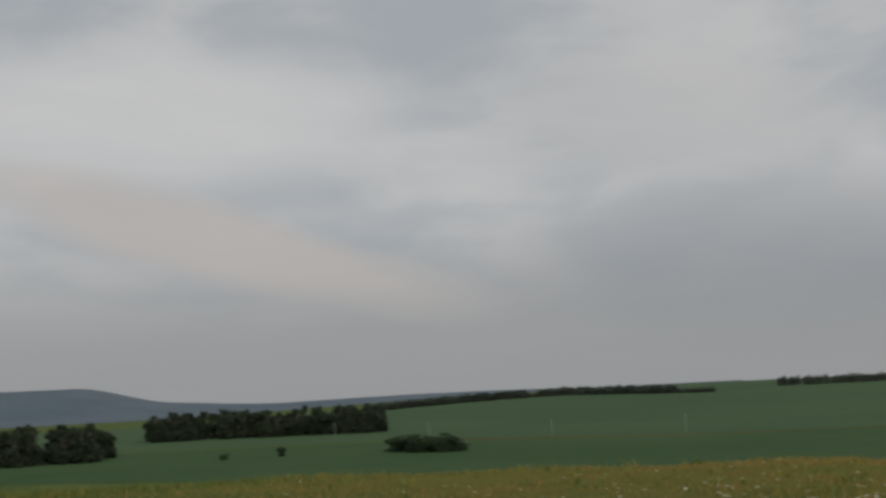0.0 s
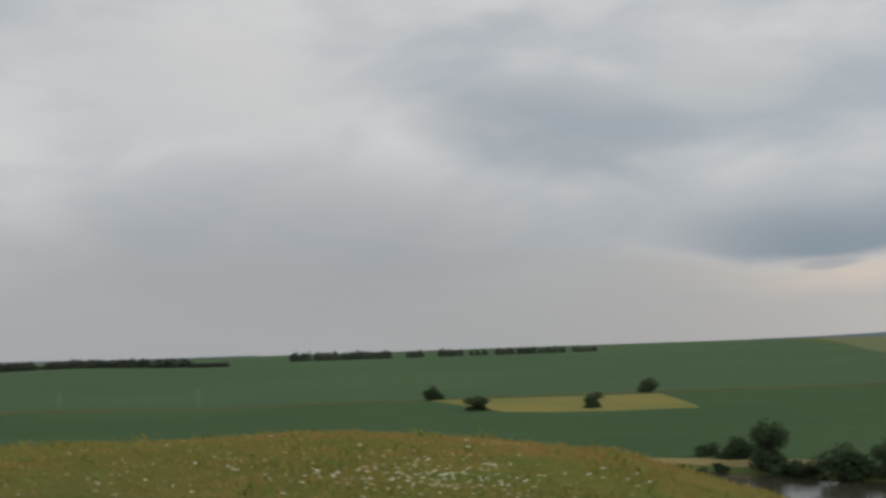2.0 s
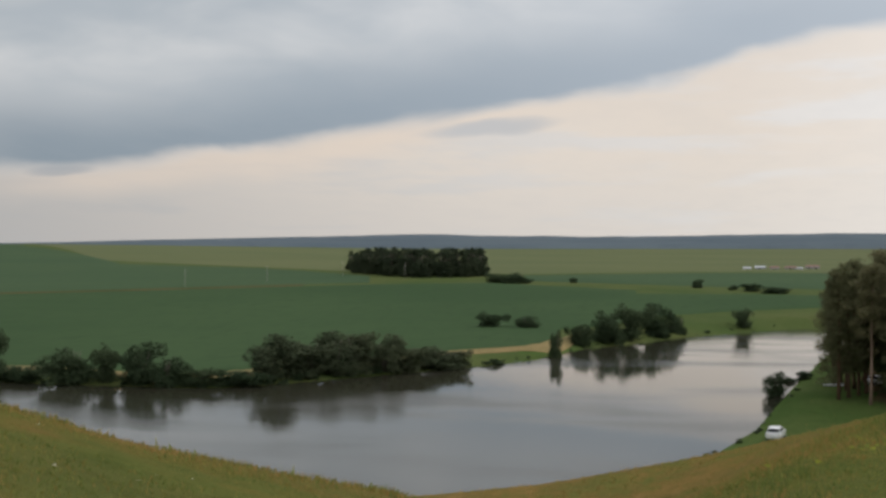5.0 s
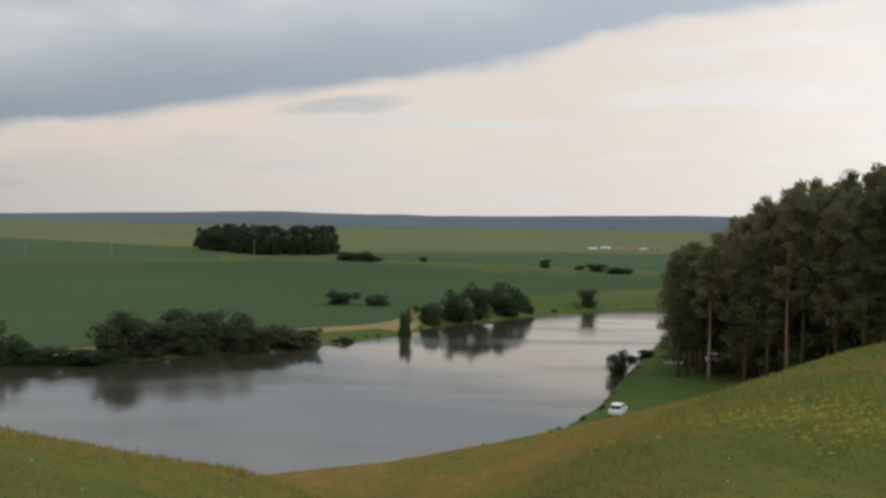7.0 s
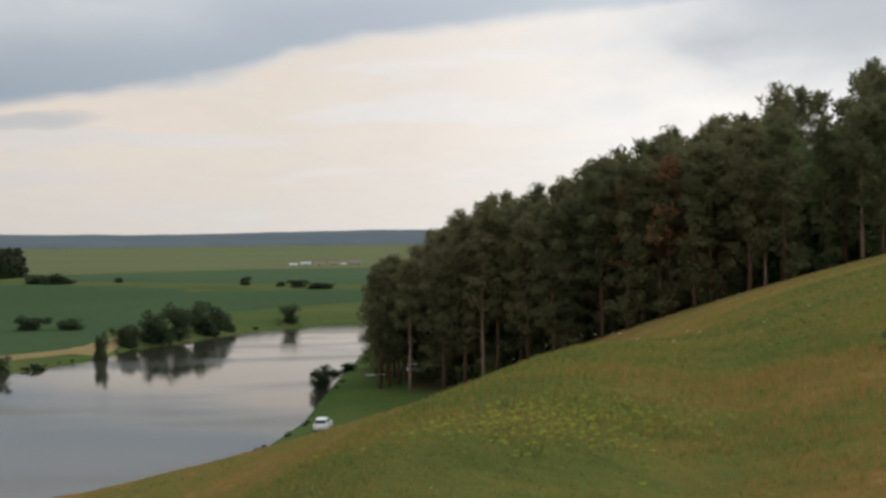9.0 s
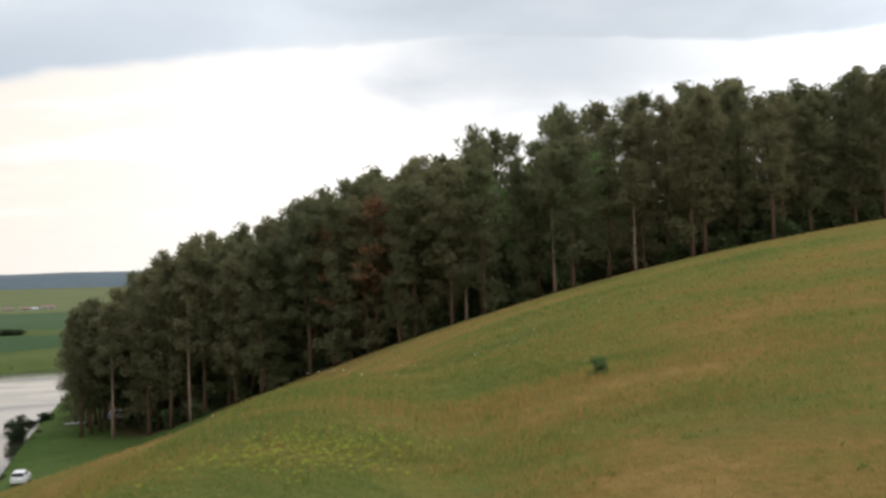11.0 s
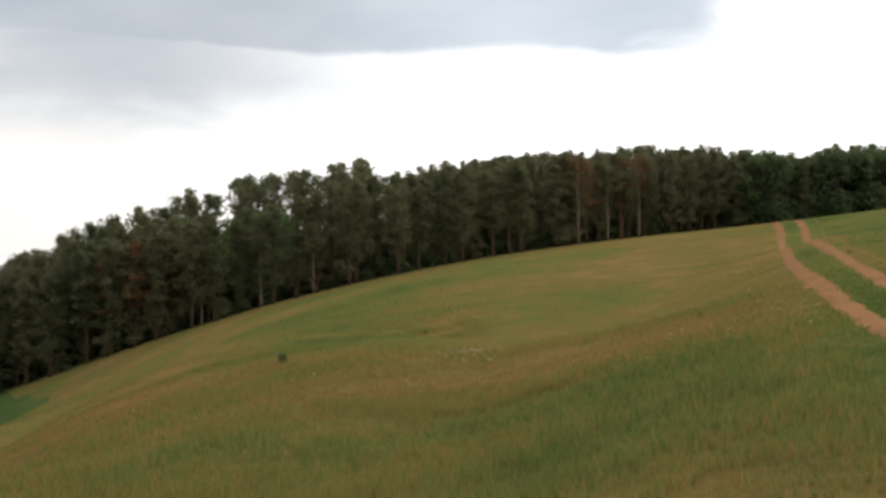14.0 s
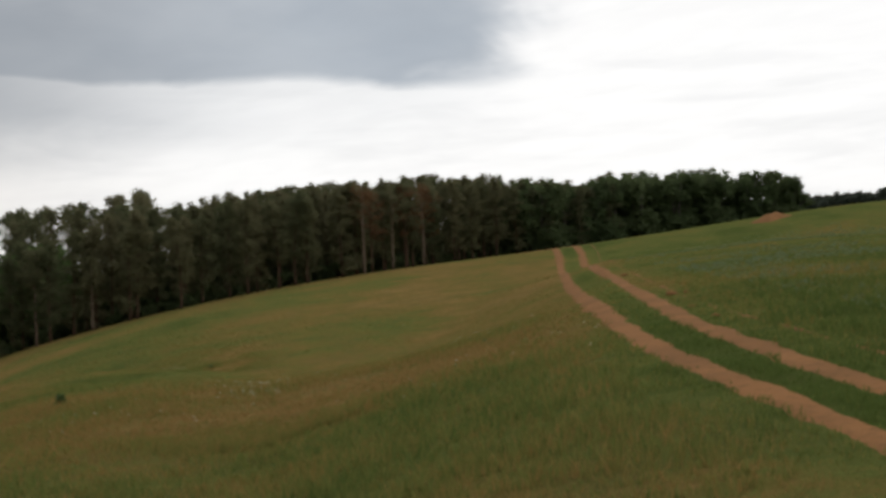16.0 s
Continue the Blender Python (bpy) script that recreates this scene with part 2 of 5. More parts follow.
def meadow_material():
    m, nt, bs = material("meadow_turf", 0.95, 0.0)
    at = nt.nodes.new("ShaderNodeAttribute")
    at.attribute_name = "dry"
    n1, n2, n3 = noise_tex(nt, 0.35, 5, 0.6), noise_tex(nt, 6.0, 6, 0.7), noise_tex(nt, 1.6, 6, 0.65)
    jit = nt.nodes.new("ShaderNodeMath")
    jit.operation = "MULTIPLY_ADD"
    nt.links.new(n3, jit.inputs[0])
    jit.inputs[1].default_value = 0.9
    nt.links.new(at.outputs["Fac"], jit.inputs[2])
    off = nt.nodes.new("ShaderNodeMath")
    off.operation = "SUBTRACT"
    off.inputs[1].default_value = 0.45
    nt.links.new(jit.outputs[0], off.inputs[0])
    col = meadow_tone(nt, off.outputs[0], 1.0)
    col = blend(nt, n1, col, (0.112, 0.112, 0.040), 0.45, 0.95)
    col = blend(nt, n2, col, (0.080, 0.078, 0.020), 0.50, 0.85)
    nt.links.new(col, bs.inputs["Base Color"])
    relief(nt, bs, n2, 0.9, 0.12)
    return m


def blade_material(name, gain, through_light):
    m, nt, bs = material(name, 0.8, 0.02)
    at = nt.nodes.new("ShaderNodeAttribute")
    at.attribute_name = "dry"
    col = meadow_tone(nt, at.outputs["Fac"], gain)
    nt.links.new(col, bs.inputs["Base Color"])
    tr = nt.nodes.new("ShaderNodeBsdfTranslucent")
    nt.links.new(col, tr.inputs[0])
    ms = nt.nodes.new("ShaderNodeMixShader")
    ms.inputs[0].default_value = through_light
    nt.links.new(bs.outputs[0], ms.inputs[1])
    nt.links.new(tr.outputs[0], ms.inputs[2])
    nt.links.new(ms.outputs[0], nt.nodes["Material Output"].inputs[0])
    return m


def water_material():
    m, nt, bs = material("pond_water", 0.08, 0.5)
    bs.inputs["Base Color"].default_value = (0.034, 0.033, 0.022, 1)
    bs.inputs["Specular Tint"].default_value = (1.0, 0.94, 0.85, 1)
    bs.inputs["IOR"].default_value = 1.33
    n = noise_tex(nt, 0.9, 4, 0.6, stretch=(1, 0.45, 1))
    relief(nt, bs, n, 0.10, 0.10)
    # dull patches where a breath of wind ruffles the surface
    wind = noise_tex(nt, 0.03, 4, 0.55, stretch=(0.55, 1.5, 1))
    mr = nt.nodes.new("ShaderNodeMapRange")
    for i, v in ((1, 0.46), (2, 0.66), (3, 0.055), (4, 0.24)):
        mr.inputs[i].default_value = v
    nt.links.new(wind, mr.inputs[0])
    nt.links.new(mr.outputs[0], bs.inputs["Roughness"])
    return m


MEADOW = meadow_material()
WATER = water_material()
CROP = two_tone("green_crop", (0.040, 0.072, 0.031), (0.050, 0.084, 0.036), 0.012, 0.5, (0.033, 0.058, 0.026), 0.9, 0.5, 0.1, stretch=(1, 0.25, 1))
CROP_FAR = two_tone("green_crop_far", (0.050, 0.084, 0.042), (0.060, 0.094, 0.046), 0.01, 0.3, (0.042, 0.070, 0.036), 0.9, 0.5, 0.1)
RIPE = two_tone("ripening_crop", (0.102, 0.120, 0.056), (0.122, 0.132, 0.062), 0.006, 0.2, (0.095, 0.12, 0.05), 0.9, 0.4, 0.1)
FALLOW = two_tone("yellow_fallow", (0.178, 0.155, 0.048), (0.135, 0.138, 0.044), 0.03, 0.6, (0.105, 0.105, 0.036), 0.95, 0.4, 0.1)
FIELD_PATH = two_tone("field_path_grass", (0.088, 0.080, 0.036), (0.065, 0.068, 0.028), 0.05, 0.8, (0.05, 0.05, 0.022), 0.95, 0.4, 0.1)
BANK = two_tone("bank_grass", (0.060, 0.088, 0.027), (0.088, 0.104, 0.036), 0.05, 1.2, (0.05, 0.07, 0.02), 0.95, 0.6, 0.1)
LAWN = two_tone("clearing_grass", (0.058, 0.098, 0.024), (0.082, 0.115, 0.033), 0.09, 1.2, (0.032, 0.052, 0.016), 0.95, 0.9, 0.15)
SAND = two_tone("dry_sandy_verge", (0.24, 0.18, 0.085), (0.18, 0.15, 0.07), 0.08, 1.0, (0.13, 0.11, 0.05), 0.95, 0.4, 0.05)
EARTH = two_tone("rutted_earth", (0.285, 0.138, 0.056), (0.225, 0.112, 0.047), 0.5, 5.0, (0.135, 0.078, 0.034), 0.95, 0.9, 0.04)
LITTER = two_tone("forest_floor", (0.075, 0.07, 0.03), (0.10, 0.075, 0.036), 0.2, 3.0, (0.05, 0.045, 0.022), 0.95, 0.5, 0.1)
# blue-grey base colour paints the haze of distance onto the wood
FARWOOD_HAZED = two_tone("haze_blue_wood", (0.090, 0.115, 0.135), (0.110, 0.135, 0.150), 0.002, 0.012, (0.080, 0.10, 0.12), 0.95)
BARK = two_tone("pine_bark", (0.13, 0.080, 0.052), (0.10, 0.066, 0.046), 0.3, 4.0, (0.06, 0.045, 0.035), 0.9, 0.8, 0.04, stretch=(1, 1, 0.3))
BARK_DEAD = two_tone("bare_pale_trunk", (0.27, 0.19, 0.145), (0.21, 0.15, 0.11), 0.3, 4.0, (0.12, 0.085, 0.06), 0.9, 0.8, 0.04, stretch=(1, 1, 0.3))
BARK_GREY = two_tone("grey_bark", (0.13, 0.115, 0.095), (0.09, 0.08, 0.065), 0.3, 4.0, (0.045, 0.04, 0.035), 0.9, 0.8, 0.04, stretch=(1, 1, 0.3))
NEEDLES = foliage("pine_needles", (0.100, 0.122, 0.060), (0.225, 0.198, 0.110), 0.48)
NEEDLES_RUST = foliage("rust_needles", (0.200, 0.112, 0.056), (0.150, 0.092, 0.048), 0.4)
LEAVES = foliage("broad_leaves", (0.092, 0.126, 0.056), (0.140, 0.170, 0.078), 0.40)
LEAVES_BUSH = foliage("bush_leaves", (0.042, 0.066, 0.036), (0.075, 0.100, 0.052), 0.3)
LEAVES_FAR = foliage("grove_leaves", (0.040, 0.056, 0.034), (0.066, 0.080, 0.047), 0.3)
# paler, greyer leaf colour imitates haze over the far tree rows
LEAVES_BELT_HAZED = foliage("haze_paled_belt_leaves", (0.084, 0.104, 0.080), (0.125, 0.140, 0.108), 0.3)
LEAVES_OLIVE = foliage("olive_willow_leaves", (0.056, 0.073, 0.042), (0.098, 0.112, 0.064))
BLADES = blade_material("meadow_blades", 1.55, 0.40)
STRAW = blade_material("straw_stalks", 1.32, 0.35)
PETALS = foliage("white_umbels", (0.70, 0.66, 0.52), (0.46, 0.45, 0.30), 0.2)
YELLOW = foliage("yellow_bedstraw", (0.30, 0.30, 0.04), (0.19, 0.23, 0.035), 0.25)


def plain(name, col, rough=0.5, metal=0.0):
    m, nt, bs = material(name, rough, 0.5)
    n = noise_tex(nt, 3.0, 4)
    nt.links.new(blend(nt, n, col, tuple(v * 0.82 for v in col), 0.45, 0.75), bs.inputs["Base Color"])
    bs.inputs["Metallic"].default_value = metal
    return m


CAR_WHITE = plain("white_car_paint", (0.78, 0.79, 0.80), 0.25)
CAR_GLASS = plain("dark_car_glass", (0.02, 0.025, 0.03), 0.08)
TYRE = plain("black_tyre_rubber", (0.02, 0.02, 0.02), 0.8)
RIM = plain("grey_wheel_rim", (0.45, 0.45, 0.46), 0.35, 0.8)
LAMP = plain("car_lamp_glass", (0.6, 0.55, 0.5), 0.15)
LEAVES_BRIGHT = foliage("bright_leaves", (0.115, 0.175, 0.062), (0.165, 0.225, 0.085), 0.45)
WORMWOOD = foliage("grey_green_wormwood", (0.17, 0.22, 0.11), (0.24, 0.28, 0.155), 0.35)
WALL_WHITE = plain("whitewashed_wall", (0.55, 0.55, 0.54), 0.8)
WALL_GREY = plain("grey_shed_wall", (0.30, 0.31, 0.33), 0.7)
ROOF_RED = plain("rust_red_roof", (0.20, 0.12, 0.09), 0.7)
ROOF_GREY = plain("pale_metal_roof", (0.40, 0.41, 0.43), 0.45)
POLE_WOOD = plain("weathered_pole", (0.26, 0.25, 0.22), 0.85)

# ---- the lie of the land: a grassy hill over a pond, with fields beyond ----
HILL = np.array([
    [27.3, 19.3, 10.9, -0.9, -15.1, -27.4, -36.3, -39.2, -38.4],
    [29.9, 24.3, 21.1, 19.8, 5.9, -21.8, -29.9, -27.8, -23.9],
    [33.5, 29.7, 23.6, 33.8, 27.8, -17.5, -16.9, -12.5, -10.3],
    [36.0, 29.3, 20.2, 19.0, 22.1, 14.2, 9.8, 5.1, 1.4],
    [36.4, 30.5, 24.4, 18.6, 22.1, 28.0, 21.9, 17.2, 12.0],
    [36.2, 32.6, 29.4, 27.2, 28.9, 31.7, 29.5, 25.7, 21.5],
    [36.3, 35.4, 35.1, 35.7, 36.1, 34.9, 33.6, 31.7, 29.6],
    [37.2, 38.4, 39.9, 41.7, 42.7, 37.9, 35.8, 35.9, 36.4],
    [38.7, 41.5, 43.8, 44.5, 44.2, 41.0, 39.0, 40.1, 42.5]])  # control heights of the hill every 40 m, west to east
SPUR_X, SPUR_Y, SPUR_Z = -48.85, -58.22, 28.0  # the eye beside the track
HX, HY, HSTEP = -110.0, -110.0, 40.0
KNOLL_AZ = [-180, -130, -100, -76, -62, -54, -48, -42, -36, -30, -24, -18, -12, -6, 0, 6, 12, 18, 26, 34, 50, 90, 180]
KNOLL_EL = [-2, -2, -3.2, -2.8, -3, -3, -3.52, -4.29, -6.15, -8.15, -9.6, -10.71, -12.78, -11.89, -9.7, -8.75, -6.75, -3.3, -1.5, 0.5, 1.4, 0, -2]
KNOLL_BEND = [0.0025, 0.0025, 0.013, 0.015, 0.015, 0.015, 0.015, 0.016, 0.016, 0.016, 0.014, 0.013, 0.012, 0.010, 0.008, 0.006, 0.004, 0.003, 0.0025, 0.0025, 0.0025, 0.0025, 0.0025]
RISE_AZ = [8, 12, 16, 20, 24, 28, 32, 36, 40, 46, 52, 60, 70]
RISE_Z = [11.9, 15.4, 18.4, 21.0, 23.2, 25.1, 26.6, 27.8, 28.8, 29.8, 30.6, 31.6, 32.5]  # the meadow's height below the wood
FAR = 0.78  # how far off the pond and the fields lie
EYE_Z = 25.0
POND_Z = EYE_Z * (1 - FAR)
LAKE = FAR * np.array([(-185, 178), (-165, 190), (-150, 199), (-129, 198), (-103, 199), (-97, 200), (-90, 207), (-77, 227), (-63, 249), (-54, 268),
                 (-49, 300), (-40, 317), (-29, 345), (-3, 385), (12, 392), (28, 378), (24, 340), (6, 300), (-2, 226), (-6.5, 175), (-11, 152), (-19, 131), (-29, 121), (-60, 90), (-140, 120), (-190, 150)], float)


def sstep(v, lo, hi):
    u = np.clip((v - lo) / (hi - lo), 0, 1)
    return u * u * (3 - 2 * u)


def spline_axis(p, start):
    n = HILL.shape[0]
    u = np.clip((p - start) / HSTEP, 0, n - 1.0001)
    i = np.floor(u).astype(int)
    f = u - i
    w = ((1 - f) ** 3 / 6, (3 * f ** 3 - 6 * f ** 2 + 4) / 6, (-3 * f ** 3 + 3 * f ** 2 + 3 * f + 1) / 6, f ** 3 / 6)
    return [(np.clip(i + k - 1, 0, n - 1), w[k]) for k in range(4)]


def soft_rise(v):
    """The positive part of v, rounded off where it begins."""
    return 0.5 * (v + np.sqrt(v * v + 0.015)) * (v > -1.5)


def lake_distance(x, y):
    """Distance to the waterline, negative on the water."""
    d = np.full(x.shape, 1e9)
    inside = np.zeros(x.shape, bool)
    for (ax, ay), (bx, by) in zip(LAKE, np.roll(LAKE, -1, 0)):
        ex, ey = bx - ax, by - ay
        t = np.clip(((x - ax) * ex + (y - ay) * ey) / (ex * ex + ey * ey), 0, 1)
        d = np.minimum(d, np.hypot(x - ax - t * ex, y - ay - t * ey))
        if ay != by:
            inside ^= ((ay > y) != (by > y)) & (x < ax + (y - ay) / (by - ay) * ex)
    return np.where(inside, -d, d)


def terrain(x, y):
    x, y = np.asarray(x, float), np.asarray(y, float)
    hill = 0
    for i, wi in spline_axis(x, HX):
        for j, wj in spline_axis(y, HY):
            hill = hill + HILL[i, j] * wi * wj
    d = np.hypot(x, y)
    az = np.degrees(np.arctan2(x, y))
    # the rounded brow of the hill, falling off at a different rate on each side
    bend = np.interp(az, KNOLL_AZ, KNOLL_BEND)
    fall = -np.tan(np.radians(np.interp(az, KNOLL_AZ, KNOLL_EL))) - 2 * np.sqrt(1.6 * bend)
    brow = 23.3 - fall * d - bend * d * d
    side = sstep(az, -150, -115) * sstep(az, 16, -8) * sstep(d, 0, 7)
    hill = hill + (brow - hill) * (1 - sstep(d, 26, 70)) * side
    # an even slope under the track
    bz, e = np.degrees(np.arctan2(x - SPUR_X, y - SPUR_Y)), np.hypot(x - SPUR_X, y - SPUR_Y)
    slope = 25.6 + e * np.interp(bz, [45, 55, 62, 70], [0.033, 0.040, 0.050, 0.052])
    hill = hill + np.maximum(slope - hill, 0) * np.clip((bz - 39) / 15.5, 0, 1) * sstep(bz, 120, 90) * sstep(e, 3, 20) * (1 - sstep(e, 130, 230))
    # no hollows between the hilltop, the track and the wood
    span = np.clip((d - 4) / 111, 0, 1)
    slope = 23.15 + (np.interp(az, RISE_AZ, RISE_Z) - 23.15) * span ** 1.12
    hill = hill + soft_rise(slope - hill) * sstep(az, 9, 24) * sstep(az, 100, 72) * sstep(d, 3, 12) * (1 - sstep(d, 108, 122))
    slope = 24.35 + (np.interp(bz, [14, 18, 22, 26, 30, 34, 40], [16.2, 18.6, 21.1, 22.9, 24.0, 24.4, 24.2]) - 24.35) * (np.clip(e, 20, 72) - 20) / 52
    hill = hill + soft_rise(slope - hill) * sstep(bz, 6, 16) * sstep(bz, 46, 38) * sstep(e, 16, 28) * (1 - sstep(e, 64, 74))
    hill = hill + 0.085 * (np.clip(x, 210, 330) - 210) * sstep(y, -400, 60) - 0.11 * (np.clip(y, 185, 480) - 185) * sstep(x, 260, 140)
    hill = hill - 45 * sstep(d / FAR, 100, 210) * sstep(az, 0, -14) * (az > -175) - 30 * sstep(y, 300, 420) * sstep(x, 120, 40) - 30 * sstep(d, 900, 1800) - 50 * sstep(y, 230, 480) * sstep(az, 62, 52) * (az > -20)
    d = d / FAR
    up = sstep(az, -13, -36) * sstep(az, -86, -66)
    base = 1.0 + 24.5 * up * sstep(d, 190, 1500) + (1 - up) * (9.5 * sstep(d, 220, 800) + 3.0 * sstep(d, 800, 2600))
    base = base - 6.0 * sstep(az, -66, -85) * sstep(d, 700, 1500)
    far = np.exp(-((d - 4300) / 650) ** 2) * sstep(d, 2600, 3800)
    ridge = 34 * sstep(az, -36, -15) * (0.88 + 0.12 * np.sin(az * 0.33 + 1.0)) + 30 * sstep(az, -78, -86) + 52 * sstep(az, -83.3, -87.5) + 14 * sstep(az, -60, -76) + 26 * sstep(az, 40, 60)
    base = base + far * ridge
    ld = lake_distance(x, y) / FAR
    base = np.where(ld < 0, -0.15 + 0.10 * np.maximum(ld, -30), -0.15 + (base + 0.1) * sstep(ld, -0.5, 7))
    base = EYE_Z + FAR * (base - EYE_Z)
    k = 1.2
    return np.maximum(hill, base) + np.where(np.abs(hill - base) < k, (k - np.abs(hill - base)) ** 2 / (4 * k), 0)


def value_noise(x, y, scale, seed):
    """Smooth random field from 0 to 1."""
    x, y = np.asarray(x, float) / scale, np.asarray(y, float) / scale
    i, j = np.floor(x).astype(np.int64), np.floor(y).astype(np.int64)
    u, v = x - i, y - j
    u, v = u * u * (3 - 2 * u), v * v * (3 - 2 * v)

    def lattice(a, b):
        h = (a * 374761393 + b * 668265263 + seed * 974711) & 0xFFFFFFFF
        h = ((h ^ (h >> 13)) * 1274126177) & 0xFFFFFFFF
        return ((h ^ (h >> 16)) & 0xFFFF) / 65535.0

    return (lattice(i, j) * (1 - u) + lattice(i + 1, j) * u) * (1 - v) + (lattice(i, j + 1) * (1 - u) + lattice(i + 1, j + 1) * u) * v


# places where the grass is drier (+) or greener (-): x, y, radius, amount
DRY_SPOTS = ((45, 43, 14, 0.03), (-15.6, -26.8, 5, 0.12), (-28, -23, 4, 0.12), (-24.6, -7, 5, 0.12), (-20.5, -29.4, 4, 0.12), (-24, -24, 4, 0.10), (-34, -32, 4, 0.08), (39, 62, 12, 0.02), (-18, -23, 5, 0.10),
             (-21.5, 0, 5, -0.16), (-12.4, 0.8, 6, -0.16), (52, 81, 16, -0.14), (75, 86, 16, -0.12), (-30.3, -38, 4.5, -0.18), (-29, -42, 5, -0.08), (-35.5, -48, 5, -0.14), (-17, -3, 5, -0.12), (50, 70, 12, -0.08),
             (13.3, 24, 5, 0.12), (7.2, 17.1, 3, 0.16), (3.4, 12.3, 2, 0.12), (12, 34, 18, -0.17), (26, 62, 18, -0.12), (0, 22, 8, -0.10), (13.6, 42, 10, -0.12), (2.2, 18, 3, -0.16), (38, 73, 14, -0.10), (-6, 5.5, 2.5, 0.07), (-3.5, 9, 2.5, 0.05), (2, 11, 8, -0.11), (5, 13.5, 5, -0.07), (8, 24, 8, -0.06), (4.4, 9.2, 1.5, 0.34), (5.9, 10.6, 1.4, 0.22), (2.2, 9.2, 1.2, 0.16), (9.5, 17, 2.5, 0.12), (6, 21, 2, 0.12),
             (-19, -48, 9, -0.26), (-24, -46.5, 6, -0.14), (15, -33, 17, -0.14), (-30, -51.5, 5, -0.2), (-38, -50, 4, -0.05))


def dryness(x, y):
    """How far the meadow has turned to straw."""
    u, v = 0.81 * x + 0.587 * y, -0.587 * x + 0.81 * y
    n = 0.05 + 0.20 * value_noise(u * 0.4, v, 7, 1) + 0.20 * value_noise(u * 0.7, v, 3, 2) + 0.28 * value_noise(x, y, 9, 8) + 0.17 * value_noise(x, y, 1.6, 3) + 0.13 * value_noise(x, y, 0.6, 9)
    td = track_distance(x, y)
    for px, py, r, k in DRY_SPOTS:
        n = n + k * np.exp(-((x - px) ** 2 + (y - py) ** 2) / (r * r))
    d, az = np.hypot(x, y), np.degrees(np.arctan2(x, y))
    n = n + 0.06 * np.exp(-((d - 10.3) / 1.4) ** 2) * sstep(az, -100, -80) * sstep(az, 2, -12)  # straw along the brow
    return n + 0.01 - 0.10 * np.exp(-(np.hypot(x + 4, y - 4) / 9) ** 2) - 0.34 * np.exp(-(td / 1.2) ** 2) - 0.27 * sstep(-td, 0.5, 5) * (np.hypot(x, y) < 400)


def relief_height(x, y):
    near = 0.4 * np.exp(-(np.hypot(x + 25, y + 29) / 130) ** 2)
    return near * (0.30 * (value_noise(x, y, 4.0, 5) - 0.5) + 0.16 * (value_noise(x, y, 1.4, 6) - 0.5))


TRACK = np.array([(-110, -128), (-75, -94), (-50, -68), (-36.1, -53.8), (-31.2, -48.7), (-27.7, -45.5), (-21.5, -40.2), (-8.9, -30.2), (9.7, -15.6), (22.8, -5.4), (70, 31), (115.4, 66.1), (140, 86), (165, 120)], float)


def track_at(s):
    """A point of the track's middle and its direction, s from 0 to 1 along it."""
    seg = np.hypot(*np.diff(TRACK, axis=0).T)
    cum = np.concatenate([[0], np.cumsum(seg)]) / seg.sum()
    x, y = np.interp(s, cum, TRACK[:, 0]), np.interp(s, cum, TRACK[:, 1])
    return x, y


def track_gauge(x):
    """Half the distance between the two ruts."""
    return np.interp(x, (-41, -35, -28, -22, -9, 9, 22, 115), (0.66, 0.70, 0.77, 0.82, 0.99, 1.12, 1.19, 1.85))


def track_distance(x, y):
    d = np.full(np.shape(x), 1e9)
    for (ax, ay), (bx, by) in zip(TRACK[:-1], TRACK[1:]):
        ex, ey = bx - ax, by - ay
        t = np.clip(((x - ax) * ex + (y - ay) * ey) / (ex * ex + ey * ey), 0, 1)
        side = np.sign(ex * (y - ay) - ey * (x - ax))
        q = np.hypot(x - ax - t * ex, y - ay - t * ey)
        d = np.where(q < np.abs(d), q * side, d)
    return d


def ground_z(x, y):
    return terrain(x, y) + relief_height(x, y) * sstep(np.abs(track_distance(x, y)), 1.6, 5.0)


def mesh_from(name, verts, faces, mat, smooth=False):
    me = bpy.data.meshes.new(name)
    me.from_pydata(np.asarray(verts).tolist() if isinstance(verts, np.ndarray) else verts, [], faces.tolist() if isinstance(faces, np.ndarray) else faces)
    me.materials.append(mat)
    if smooth:
        me.polygons.foreach_set("use_smooth", [True] * len(me.polygons))
    me.update()
    return me


def grid_faces(nu, nv, wrap=False):
    i, j = np.meshgrid(np.arange(nu - 1 + wrap), np.arange(nv - 1), indexing="ij")
    a, b = i * nv + j, ((i + 1) % nu) * nv + j
    return np.stack([a, b, b + 1, a + 1], -1).reshape(-1, 4)


